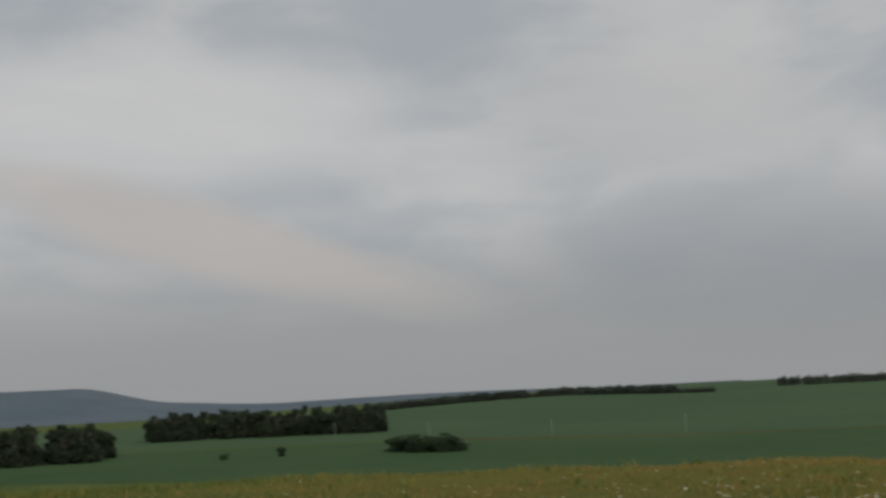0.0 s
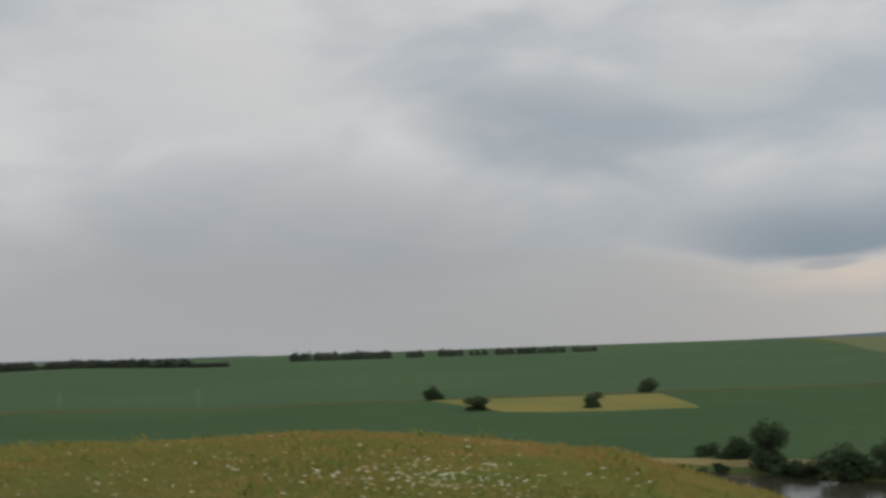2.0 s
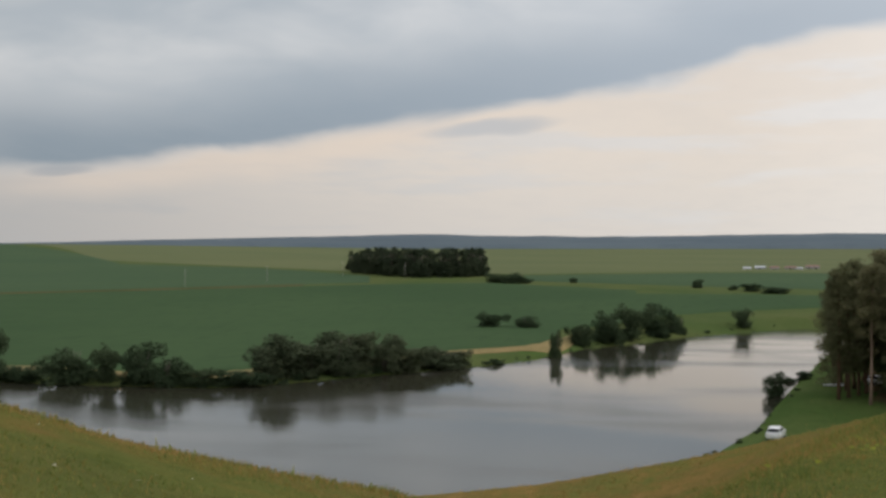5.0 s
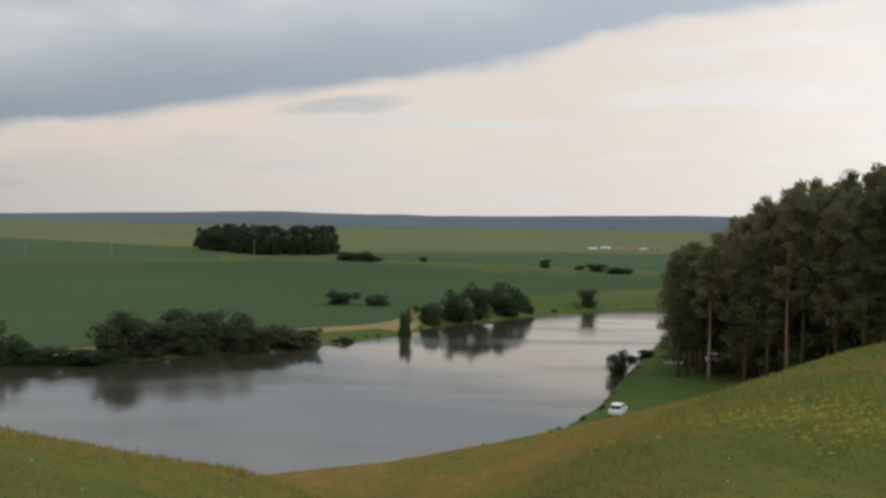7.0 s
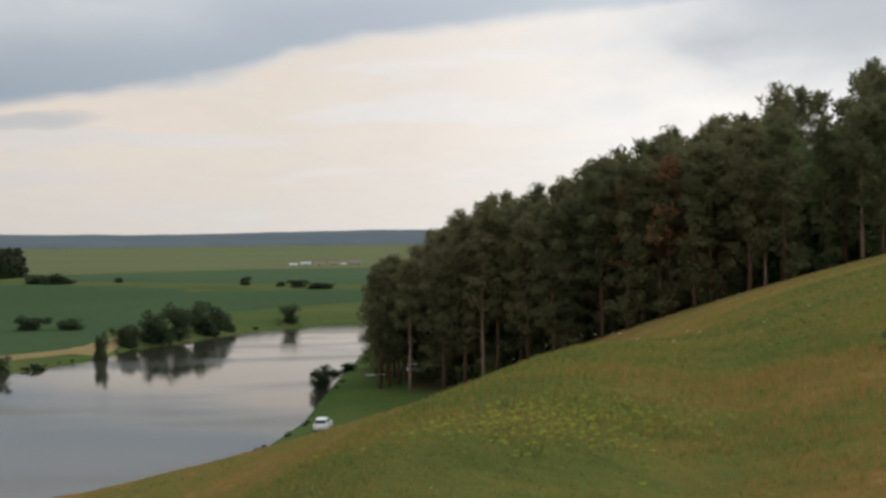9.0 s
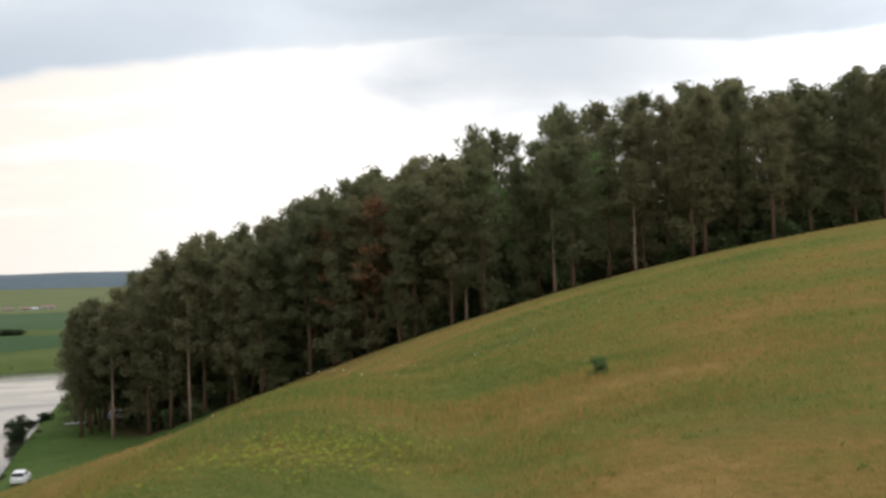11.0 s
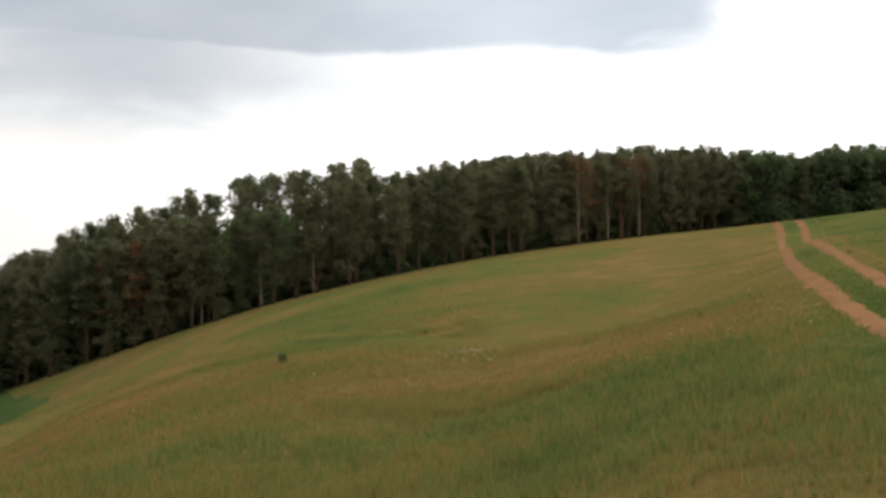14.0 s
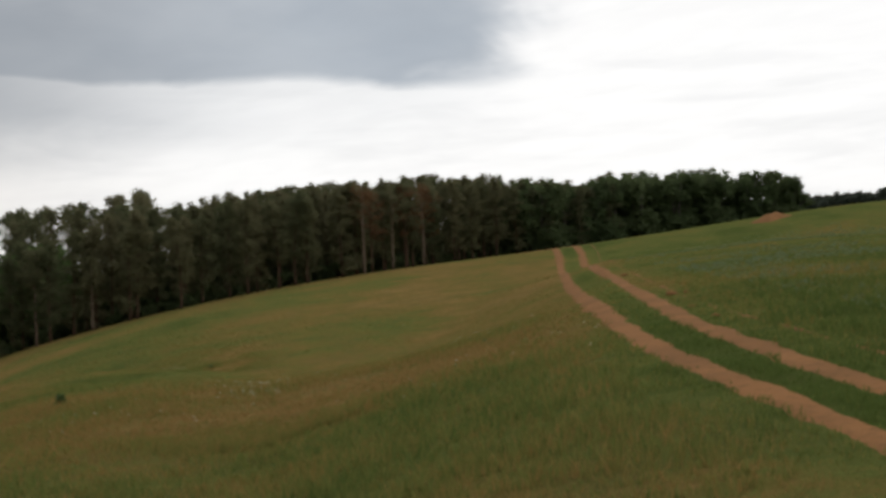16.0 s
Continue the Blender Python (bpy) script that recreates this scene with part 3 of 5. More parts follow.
# ---- ground: one sheet to the horizon ----
def build_ground():  # fine rings about the hilltop
    cx, cy = -22.0, -26.0
    rings = np.concatenate([np.arange(0.6, 100, 1.1), np.geomspace(100, 430, 110)[1:], np.geomspace(430, 4850, 70)[1:]])
    ang = np.linspace(0, 2 * np.pi, 620, endpoint=False)
    a, r = np.meshgrid(ang, rings, indexing="ij")
    x, y = cx + r * np.sin(a), cy + r * np.cos(a)
    z = ground_z(x, y)
    v = np.stack([x, y, z], -1).reshape(-1, 3)
    f = grid_faces(len(ang), len(rings), True)[:, ::-1]
    hub = len(v)
    v = np.vstack([v, [cx, cy, float(ground_z(np.array(cx), np.array(cy)))]])
    tris = [(int(i * len(rings)), int(((i + 1) % len(ang)) * len(rings)), hub) for i in range(len(ang))]
    me = bpy.data.meshes.new("ground")
    me.from_pydata(v.tolist(), [], f.tolist() + tris)
    for m in (MEADOW, BANK, LAWN, LITTER):
        me.materials.append(m)
    c = v[f].mean(1)
    d, az = np.hypot(c[:, 0], c[:, 1]), np.degrees(np.arctan2(c[:, 0], c[:, 1]))
    idx = np.zeros(len(f) + len(tris), int)
    idx[:len(f)][d > np.where(az < 5, 190 * FAR, 190)] = 1
    idx[:len(f)][(az > -12) & (az < 7) & (d > 110 + 9 * value_noise(c[:, 0], c[:, 1], 6, 44) - 1.6 * np.minimum(az, 0)) & (d < 300 * FAR)] = 2
    idx[:len(f)][forest_depth(c[:, 0], c[:, 1]) > 1.5] = 3
    me.polygons.foreach_set("material_index", idx)
    me.polygons.foreach_set("use_smooth", np.ones(len(idx), bool))
    at = me.attributes.new("dry", "FLOAT", "POINT")
    at.data.foreach_set("value", dryness(v[:, 0], v[:, 1]))
    me.update()
    ob = new("ground", me)
    tagged(ob, "grassy hill meadow with straw-coloured dry patches, sloping to a pond", "ground", kind="structure")
    return ob


FOREST_EDGE = [(6, 181), (9, 158), (17, 146), (32, 131), (48, 120), (70, 110), (110, 114), (150, 114), (195, 100), (237, 77), (262, 66)]


def forest_depth(x, y):
    """How far inside the wood a place lies; negative in the open."""
    ex, ey = np.array([p[0] for p in FOREST_EDGE], float), np.array([p[1] for p in FOREST_EDGE], float)
    edge = np.interp(x, ex[1:], ey[1:], left=9999, right=9999)
    return np.minimum(y - edge, np.minimum(x - 8, 262 - x) + 3)


ground = build_ground()


def drape(name, az0, az1, near, far, lift, mat, label, category, n_az=120, n_r=40, kind="structure", rough=0.0, reach=FAR):
    """A sheet of crop laid on the land between two distances that change with the bearing."""
    az = np.linspace(az0, az1, n_az)
    r0 = reach * np.interp(az, [p[0] for p in near], [p[1] for p in near])
    r1 = reach * np.interp(az, [p[0] for p in far], [p[1] for p in far])
    t = np.linspace(0, 1, n_r)
    r = r0[:, None] * (r1 / r0)[:, None] ** t[None]
    x, y = r * np.sin(np.radians(az))[:, None], r * np.cos(np.radians(az))[:, None]
    z = terrain(x, y) + lift * np.minimum(1, np.minimum(t, 1 - t) * n_r)[None] + 0.02
    if rough:
        z = z + rough * sstep(az, -37, -24)[:, None] ** (az0 > -50) * (0.35 * value_noise(x, y, 90, 9) + value_noise(x, y, 420, 4)) * np.minimum(1, np.minimum(t, 1 - t) * n_r)[None]
    ob = new(name, mesh_from(name, np.stack([x, y, z], -1).reshape(-1, 3), grid_faces(n_az, n_r)[:, ::-1], mat, True))
    return tagged(ob, label, category, kind=kind)


drape("crop_field", -102, -7, [(-102, 430), (-90, 430), (-70, 330), (-55, 300), (-45, 272), (-38, 262), (-34, 258), (-28, 233), (-22, 246), (-16, 276), (-12.6, 287), (-11.0, 294), (-10.6, 318), (-12.0, 334), (-9, 350), (-7, 372)],
      [(-102, 500), (-90, 560), (-74, 560), (-60, 512), (-50, 516), (-40, 524), (-30, 540), (-20, 565), (-14, 578), (-7, 520)], 0.45, CROP, "dense dark green low crop field", "field", 200, 60)
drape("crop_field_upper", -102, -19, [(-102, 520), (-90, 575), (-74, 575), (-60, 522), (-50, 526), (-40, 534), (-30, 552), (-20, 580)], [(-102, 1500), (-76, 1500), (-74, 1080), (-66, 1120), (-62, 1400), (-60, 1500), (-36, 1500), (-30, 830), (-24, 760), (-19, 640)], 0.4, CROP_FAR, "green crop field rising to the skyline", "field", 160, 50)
drape("crop_field_lower", -7, 14, [(-7, 385), (-3, 415), (1.5, 440), (14, 440)], [(-7, 505), (1.5, 500), (14, 500)], 0.4, CROP, "green crop field beyond the pond", "field", 60, 20)
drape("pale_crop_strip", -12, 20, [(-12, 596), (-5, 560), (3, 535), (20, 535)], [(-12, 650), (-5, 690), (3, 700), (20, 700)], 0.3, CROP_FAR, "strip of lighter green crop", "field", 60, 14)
drape("ripening_field", -34, 34, [(-34, 1520), (-31, 900), (-24, 790), (-19, 700), (-12, 670), (-5, 705), (34, 715)], [(-34, 2900), (6, 3100), (34, 3100)], 0.5, RIPE, "broad olive-yellow field of ripening crop", "field", 140, 50)
drape("fallow_plot", -50.2, -38.4, [(-50.2, 505), (-47, 426), (-45, 419), (-42, 414), (-38.4, 424)], [(-50.2, 512), (-45, 516), (-40, 516), (-38.4, 432)], 0.55, FALLOW, "yellow fallow plot among green crop", "field", 80, 16)
drape("field_path", -72, -22, [(-72, 558), (-60, 512), (-50, 516), (-40, 524), (-30, 540), (-22, 560)], [(-72, 566), (-60, 518), (-50, 521), (-40, 529), (-30, 546), (-22, 567)], 0.5, FIELD_PATH, "narrow dry grass path between two crop fields", "path", 120, 4)
drape("sandy_verge", -13.4, -9.6, [(-13.4, 277), (-12, 283), (-10.4, 290), (-9.6, 312)], [(-13.4, 285), (-12, 291), (-10.6, 312), (-9.6, 330)], 0.40, SAND, "dry sandy verge round the field's tip", "verge", 50, 6)
drape("sandy_bank_path", -41.5, -13, [(-41.5, 259), (-39, 256), (-38, 255), (-34, 249), (-31, 239), (-28, 227), (-22, 239), (-16, 268), (-13, 279)], [(-41.5, 268), (-39, 265), (-38, 263.5), (-34, 259.5), (-31, 247), (-28, 234.5), (-22, 247.5), (-16, 277.5), (-13, 287)], 0.40, SAND, "dry straw-coloured path along the lower edge of the crop", "verge", 90, 5)
drape("bare_earth_patch", 68.4, 70.0, [(68.4, 244), (70.0, 250)], [(68.4, 284), (70.0, 276)], 0.12, EARTH, "patch of bare reddish earth at the wood's end", "bare earth", 14, 14, reach=1.0)
# horizon woods: their haze is only the blue in the material
drape("distant_woods", -36, 40, [(-36, 3150), (40, 3150)], [(-36, 4700), (40, 4700)], 2.0, FARWOOD_HAZED, "wooded hills along the horizon", "woods", 420, 26, "stuff", 9.0)
drape("distant_woods", -102, -58, [(-102, 2400), (-90, 2400), (-74, 2600), (-58, 2900)], [(-90, 4700), (-58, 4700)], 1.0, FARWOOD_HAZED, "wooded hills along the horizon, coloured blue for haze", "woods", 200, 22, "stuff", 2.5)


def build_water():
    lo, hi = LAKE.min(0) - 3, LAKE.max(0) + 3
    nx, ny = 30, 40
    x, y = np.meshgrid(np.linspace(lo[0], hi[0], nx), np.linspace(lo[1], hi[1], ny), indexing="ij")
    ob = new("pond", mesh_from("pond", np.stack([x, y, x * 0 + POND_Z], -1).reshape(-1, 3), grid_faces(nx, ny)[:, ::-1], WATER))
    return tagged(ob, "still grey pond water mirroring the cloudy sky", "water", kind="structure")


build_water()


def build_ruts():
    s = np.linspace(0.02, 0.97, 1500)
    x, y = track_at(s)
    k = np.ones(19) / 19
    x, y = np.convolve(np.pad(x, 9, "edge"), k, "valid"), np.convolve(np.pad(y, 9, "edge"), k, "valid")
    dx, dy = np.gradient(x), np.gradient(y)
    n = np.hypot(dx, dy)
    nx, ny = -dy / n, dx / n
    root = new("track")
    tagged(root, "pair of worn reddish earth wheel ruts through the meadow", "track", kind="structure")
    for side in (1, -1):
        cols = []
        for u in np.linspace(-1, 1, 7):
            off = side * track_gauge(x)
            half = -0.05 + np.interp(x, (-38, -14, 5), (0.50, 0.46, 0.38)) * track_gauge(x) + 0.26 * track_gauge(x) * (value_noise(s * 900, s * 0 + side * 7 + (u > 0) * 5, 3.0, 11) - 0.4) + 0.13 * track_gauge(x) * (value_noise(s * 1500, s * 0 + (u > 0) * 9 + side * 3, 0.9, 12) - 0.5)
            px, py = x + nx * (off + u * half), y + ny * (off + u * half)
            pz = ground_z(px, py) + 0.024 - 0.034 * u * u * u * u + 0.014 * (value_noise(px, py, 0.5, 13) - 0.5)
            cols.append(np.stack([px, py, pz], -1))
        v = np.stack(cols, 1).reshape(-1, 3)
        ob = new("rut", mesh_from("rut", v, grid_faces(len(s), 7), EARTH, True))
        ob.parent = root
    # an older, half-overgrown rut beside them
    off = -np.interp(x, (-26, -13, 5, 40, 119), (2.2, 2.05, 2.4, 3.0, 4.5))
    cols = []
    for u in np.linspace(-1, 1, 5):
        half = 0.10 + 0.02 * np.clip((x + 20) / 50, 0, 2)
        px, py = x + nx * (off + u * half), y + ny * (off + u * half)
        pz = ground_z(px, py) + 0.012 - 0.03 * u * u + 0.035 * (value_noise(s * 900, s * 0, 7.0, 15) - 0.52) + 0.03 * (value_noise(px, py, 0.6, 16) - 0.5)
        cols.append(np.stack([px, py, np.minimum(pz, ground_z(px, py) + 0.03)], -1))
    ob = new("old_rut", mesh_from("old_rut", np.stack(cols, 1).reshape(-1, 3), grid_faces(len(s), 5), EARTH, True))
    ob.parent = root


build_ruts()

# ---- plants ----
def part(name, me, parent, label=""):
    ob = new(name, me)
    ob.parent = parent
    if label:
        ob["label"] = label
    return ob


def tube(points, radii, sides=7):
    """Vertices and faces of a tapered tube along points."""
    pts = [Vector(p) for p in points]
    v, f = [], []
    for i, p in enumerate(pts):
        d = (pts[min(i + 1, len(pts) - 1)] - pts[max(i - 1, 0)]).normalized()
        a = d.orthogonal().normalized()
        b = d.cross(a)
        for k in range(sides):
            t = 2 * math.pi * k / sides
            v.append(p + radii[i] * (a * math.cos(t) + b * math.sin(t)))
    for i in range(len(pts) - 1):
        for k in range(sides):
            q = (k + 1) % sides
            f.append((i * sides + k, i * sides + q, (i + 1) * sides + q, (i + 1) * sides + k))
    f.append(tuple(range(sides))[::-1])
    f.append(tuple(range((len(pts) - 1) * sides, len(pts) * sides)))
    return [tuple(p) for p in v], f


def merge(chunks):
    v, f = [], []
    for cv, cf in chunks:
        n = len(v)
        v += cv
        f += [tuple(n + i for i in q) for q in cf]
    return v, f


def leaf_mass(rng, clumps, per, size, flat=1.0, tri=False, slim=0.32):
    """Many small leaf blades scattered in clumps, each clump (x, y, z, radius)."""
    c = np.array(clumps, float)
    n = len(c) * per
    cen = np.repeat(c, per, 0)
    d = rng.normal(size=(n, 3))
    d /= np.linalg.norm(d, axis=1)[:, None]
    rad = rng.uniform(0.35, 1.0, n) ** 0.6
    p = cen[:, :3] + d * (rad * cen[:, 3])[:, None] * np.array([1, 1, flat])
    u = d + rng.normal(scale=0.7, size=(n, 3))
    u /= np.linalg.norm(u, axis=1)[:, None]
    w = np.cross(u, rng.normal(size=(n, 3)))
    w /= np.linalg.norm(w, axis=1)[:, None]
    s = size * rng.uniform(0.6, 1.4, n)[:, None]
    if tri:
        v = np.stack([p - w * s * slim - u * s * 0.35, p + w * s * slim - u * s * 0.35, p + u * s * 0.8], 1).reshape(-1, 3)
        return v, np.arange(n * 3).reshape(-1, 3)
    v = np.stack([p - w * s * 0.42, p + u * s * 0.5 - w * s * 0.1, p + w * s * 0.42, p - u * s * 0.5 + w * s * 0.1], 1).reshape(-1, 3)
    return v, np.arange(n * 4).reshape(-1, 4)


def pine(seed, height, leaf, bark=None, clear=0.42, per=30, limbs=30, width=1.0, needle=0.44):
    """A Scots pine: bare lower trunk, limbs, and an uneven crown of needle tufts."""
    rng = np.random.default_rng(seed)
    lean = rng.normal(scale=0.02 * height, size=2)
    trunk_pts = [(lean[0] * t * t + 0.12 * math.sin(5 * t + seed), lean[1] * t * t, height * 0.97 * t - 0.5 * (t == 0)) for t in np.linspace(0, 1, 9)]
    r0 = 0.0125 * height
    chunks = [tube(trunk_pts, [r0 * (1.25 if i == 0 else 1) * (1 - 0.86 * i / 8) for i in range(9)], 6)]
    clumps = []
    for k in range(limbs):
        t = clear + (0.99 - clear) * (k + rng.uniform(0, 1)) / limbs
        a = rng.uniform(0, 2 * math.pi)
        shape = math.sin(min(1.0, (1.02 - t) / (1.02 - clear) * 1.15 + 0.12) * math.pi * 0.62) + 0.12
        reach = height * 0.19 * width * shape * rng.uniform(0.65, 1.25)
        base = np.array([np.interp(t, np.linspace(0, 1, 9), [p[i] for p in trunk_pts]) for i in range(3)])
        rise = reach * rng.uniform(-0.05, 0.40)
        tip = base + np.array([math.cos(a) * reach, math.sin(a) * reach, rise])
        mid = (base + tip) / 2 + np.array([0, 0, -0.06 * reach])
        chunks.append(tube([tuple(base), tuple(mid), tuple(tip)], [0.055 * (1.3 - t), 0.035, 0.012], 3))
        for q, rr in ((1.0, 0.72), (0.66, 0.86), (0.34, 0.75)):
            pos = base + (tip - base) * q + rng.normal(scale=0.25, size=3)
            clumps.append((*pos, rr * rng.uniform(0.75, 1.25) * height / 17))
    for k in range(11):
        t = rng.uniform(0, 1)
        clumps.append((lean[0] + rng.normal(scale=0.75 * (1 - t) + 0.1), lean[1] + rng.normal(scale=0.75 * (1 - t) + 0.1), height * (0.86 + 0.14 * t), 0.62))
    return merge(chunks), leaf_mass(rng, clumps, per, needle * height / 17, 0.68, True, 0.22)


def broadleaf(seed, height, spread, per=16, clumps_n=60, low=0.12, leaf=0.34, puff=1.0):
    """A leafy tree or bush: forked stems and a crown of leaf clumps with gaps."""
    rng = np.random.default_rng(seed)
    chunks, clumps = [], []
    stems = 3 if low < 0.2 else 1
    for k in range(stems):
        a = rng.uniform(0, 6.28)
        o = 0.10 * spread * (stems > 1)
        top = (math.cos(a) * spread * 0.22 * (stems > 1), math.sin(a) * spread * 0.22 * (stems > 1), height * 0.8)
        chunks.append(tube([(math.cos(a) * o, math.sin(a) * o, -0.4), (top[0] * 0.5, top[1] * 0.5, height * 0.4), top], [0.02 * height, 0.014 * height, 0.004 * height], 6))
    lobes = []
    for k in range(9):
        z = rng.uniform(0.13 if low < 0.1 else 0.22 + low, 0.74)
        keep = math.sqrt(max(0.05, 1 - (2 * z - 1.0) ** 2))
        lobes.append((rng.normal(scale=0.20 * spread) * keep, rng.normal(scale=0.20 * spread) * keep, height * z, spread * rng.uniform(0.20, 0.30)))
    for k in range(clumps_n):
        lx, ly, lz, lr = lobes[k % 9]
        d = rng.normal(size=3)
        d /= np.linalg.norm(d)
        p = np.array([lx, ly, lz]) + d * lr * np.array([1, 1, height / spread * 0.8]) * rng.uniform(0.4, 1.0)
        p[2] = np.clip(p[2], height * low, height * 0.96)
        clumps.append((*p, spread * puff * rng.uniform(0.09, 0.15)))
        if low < 0.1 and k % 3 == 0:
            a = rng.uniform(0, 6.28)
            q = spread * rng.uniform(0.1, 0.40)
            clumps.append((math.cos(a) * q, math.sin(a) * q, height * rng.uniform(0.05, 0.3), spread * 0.13))
        if k % 9 == 0:
            chunks.append(tube([(0, 0, height * 0.3), tuple((p + np.array([0, 0, height * 0.3])) / 2), tuple(p)], [0.01 * height, 0.007 * height, 0.003 * height], 4))
    return merge(chunks), leaf_mass(rng, clumps, per, leaf, 0.85, True)


def plant_template(name, built, bark, leaf):
    (tv, tf), (lv, lf) = built
    root = new(name)
    part("trunk", mesh_from("trunk", tv, tf, bark, True), root)
    part("crown", mesh_from("crown", lv, lf, leaf), root)
    return root


class Planter:
    """Sets copies of a few grown plants; the first use takes the plant itself."""

    def __init__(self, name, label, category, group, builds):
        self.kinds = [plant_template(name, b, bark, leaf) for b, bark, leaf in builds]
        self.used = [False] * len(self.kinds)
        for k in self.kinds:
            tagged(k, label, category, group)

    def put(self, i, x, y, scale=1.0, turn=0.0, wide=1.0, sink=0.05, z=None, label=""):
        i %= len(self.kinds)
        if z is None:
            z = float(ground_z(np.array(float(x)), np.array(float(y)))) - sink
        m = pose(x, y, z, 0, 0, turn) @ Matrix.Diagonal((scale * wide, scale * wide, scale, 1))
        ob = self.kinds[i]
        if self.used[i]:
            ob = copy_thing(ob, m)
            ob.matrix_basis = m
        else:
            self.used[i] = True
            ob.matrix_basis = m
        if label:
            ob["label"] = label
        return ob


pines = Planter("pine_tree", "tall dark green Scots pine with a bare brown trunk", "pine tree", "pines of the hillside wood",
                [(pine(s, 17, None, clear=c, width=w, per=34, limbs=42, needle=0.38), BARK, NEEDLES) for s, c, w in ((1, .16, .62), (2, .08, .58), (3, .30, .72), (4, .05, .54), (5, .20, .66), (6, .06, .58))]
                + [(pine(s, 17, None, clear=.24, width=.70, per=17, limbs=34, needle=0.46), BARK, NEEDLES) for s in (7, 8, 9)])
rust_pines = Planter("rust_pine_tree", "dying pine with rust-brown needles", "pine tree", "pines of the hillside wood", [(pine(21, 17, None, clear=.35, per=16), BARK, NEEDLES_RUST)])
bare_pines = Planter("bare_pine_tree", "half-dead pine with a pale bare trunk and thin crown", "pine tree", "pines of the hillside wood", [(pine(31, 17, None, clear=.55, per=6, limbs=18), BARK_DEAD, NEEDLES_RUST), (pine(32, 17, None, clear=.6, per=8, limbs=16), BARK_DEAD, NEEDLES)])
trunk_pines = Planter("tall_pine_tree", "tall pine with a long bare reddish trunk at the wood's edge", "pine tree", "pines of the hillside wood", [(pine(s, 17, None, clear=c, per=26, limbs=24, width=.72), BARK_DEAD, NEEDLES) for s, c in ((35, .5), (36, .58))])
leafy = Planter("broadleaf_tree", "leafy green broadleaf tree at the edge of the wood", "tree", "broadleaf trees of the wood", [(broadleaf(s, 12, 8, per=26, clumps_n=90, low=0.02, leaf=0.75), BARK_GREY, LEAVES) for s in (41, 42, 43)])
bushes = Planter("bush", "round dark green bush", "bush", "bushes by the water and fields", [(broadleaf(s, 6, 6, per=52, clumps_n=64, low=0.03, leaf=0.40, puff=1.4), BARK_GREY, LEAVES_BUSH) for s in (51, 52, 53)])
shore_scrub = Planter("shore_bush", "low green scrub along the pond's waterline", "bush", "scrub of the pond's shore", [(broadleaf(s, 6, 6, per=14, clumps_n=40, low=0.02, leaf=0.95, puff=1.3), BARK_GREY, LEAVES_BUSH) for s in (57, 58)])
scrub = Planter("low_bush", "low green undergrowth bush at the wood's edge", "bush", "undergrowth bushes", [(broadleaf(s, 6, 6, per=14, clumps_n=40, low=0.02, leaf=0.95), BARK_GREY, LEAVES) for s in (55, 56)])
willows = Planter("willow_bush", "ragged olive-green willow on the pond's bank", "willow", "bushes by the water and fields", [(broadleaf(s, 8, 7, per=46, clumps_n=72, low=0.03, leaf=0.42, puff=1.25), BARK_GREY, LEAVES_OLIVE) for s in (61, 62)])
grove = Planter("birch_tree", "dark leafy tree of a dense grove among the fields", "tree", "trees of the field groves", [(broadleaf(s, 14, 9, per=16, clumps_n=60, low=0.04, leaf=1.5, puff=1.25), BARK_GREY, LEAVES_FAR) for s in (71, 72, 73)])
belt = Planter("shelterbelt_tree", "small tree in a shelterbelt on the skyline, leaves paled for haze", "tree", "trees of the shelterbelt", [(broadleaf(s, 9, 6, per=8, clumps_n=40, low=0.05, leaf=1.5), BARK_GREY, LEAVES_BELT_HAZED) for s in (81, 82)])

rnd = random.Random(7)
# the hillside wood: its skyline by bearing, seen from the hilltop and from the track
EDGE_X = [p[0] for p in FOREST_EDGE][1:]
EDGE_Y = [p[1] for p in FOREST_EDGE][1:]
TOP_A = [(0.1, -1.9), (1.1, -0.8), (2.8, 0.0), (3.9, 1.0), (5.5, 1.85), (7.9, 2.2), (10.5, 3.15), (12.3, 4.2), (13.9, 4.9), (16.4, 5.3), (18.2, 6.3), (19.9, 6.7), (24.3, 7.6), (28.6, 8.3), (32, 8.4)]
TOP_B = [(11.5, -3.6), (12.7, -2.15), (13.6, -1.2), (15.5, -0.4), (16.8, 0.55), (18.4, 0.8), (20.6, 1.65), (22.4, 2.4), (24.7, 2.75), (25.7, 3.35), (28.4, 4.05), (30.9, 4.2), (33.4, 4.7), (34.9, 4.35), (39, 5.0), (43.4, 5.25), (48.7, 5.35), (51.2, 5.0), (53.6, 4.9), (55.4, 5.2), (59.7, 5.05), (61.2, 4.9), (62.1, 4.3), (64, 3.0)]


def canopy_room(x, y):
    """How tall a tree at this place grows to reach the wood's skyline."""
    az, d = math.degrees(math.atan2(x, y)), math.hypot(x, y)
    bz, e = math.degrees(math.atan2(x - SPUR_X, y - SPUR_Y)), math.hypot(x - SPUR_X, y - SPUR_Y)
    za = EYE_Z + d * math.tan(radians(np.interp(az, [p[0] for p in TOP_A], [p[1] for p in TOP_A])))
    zb = SPUR_Z + e * math.tan(radians(np.interp(bz, [p[0] for p in TOP_B], [p[1] for p in TOP_B])))
    top = zb if az > 32 else min(za, zb) + 0.5 * max(0.0, za - zb) * float(sstep(np.array(az), 12, 18))
    return top - float(ground_z(np.array(x), np.array(y))), bz


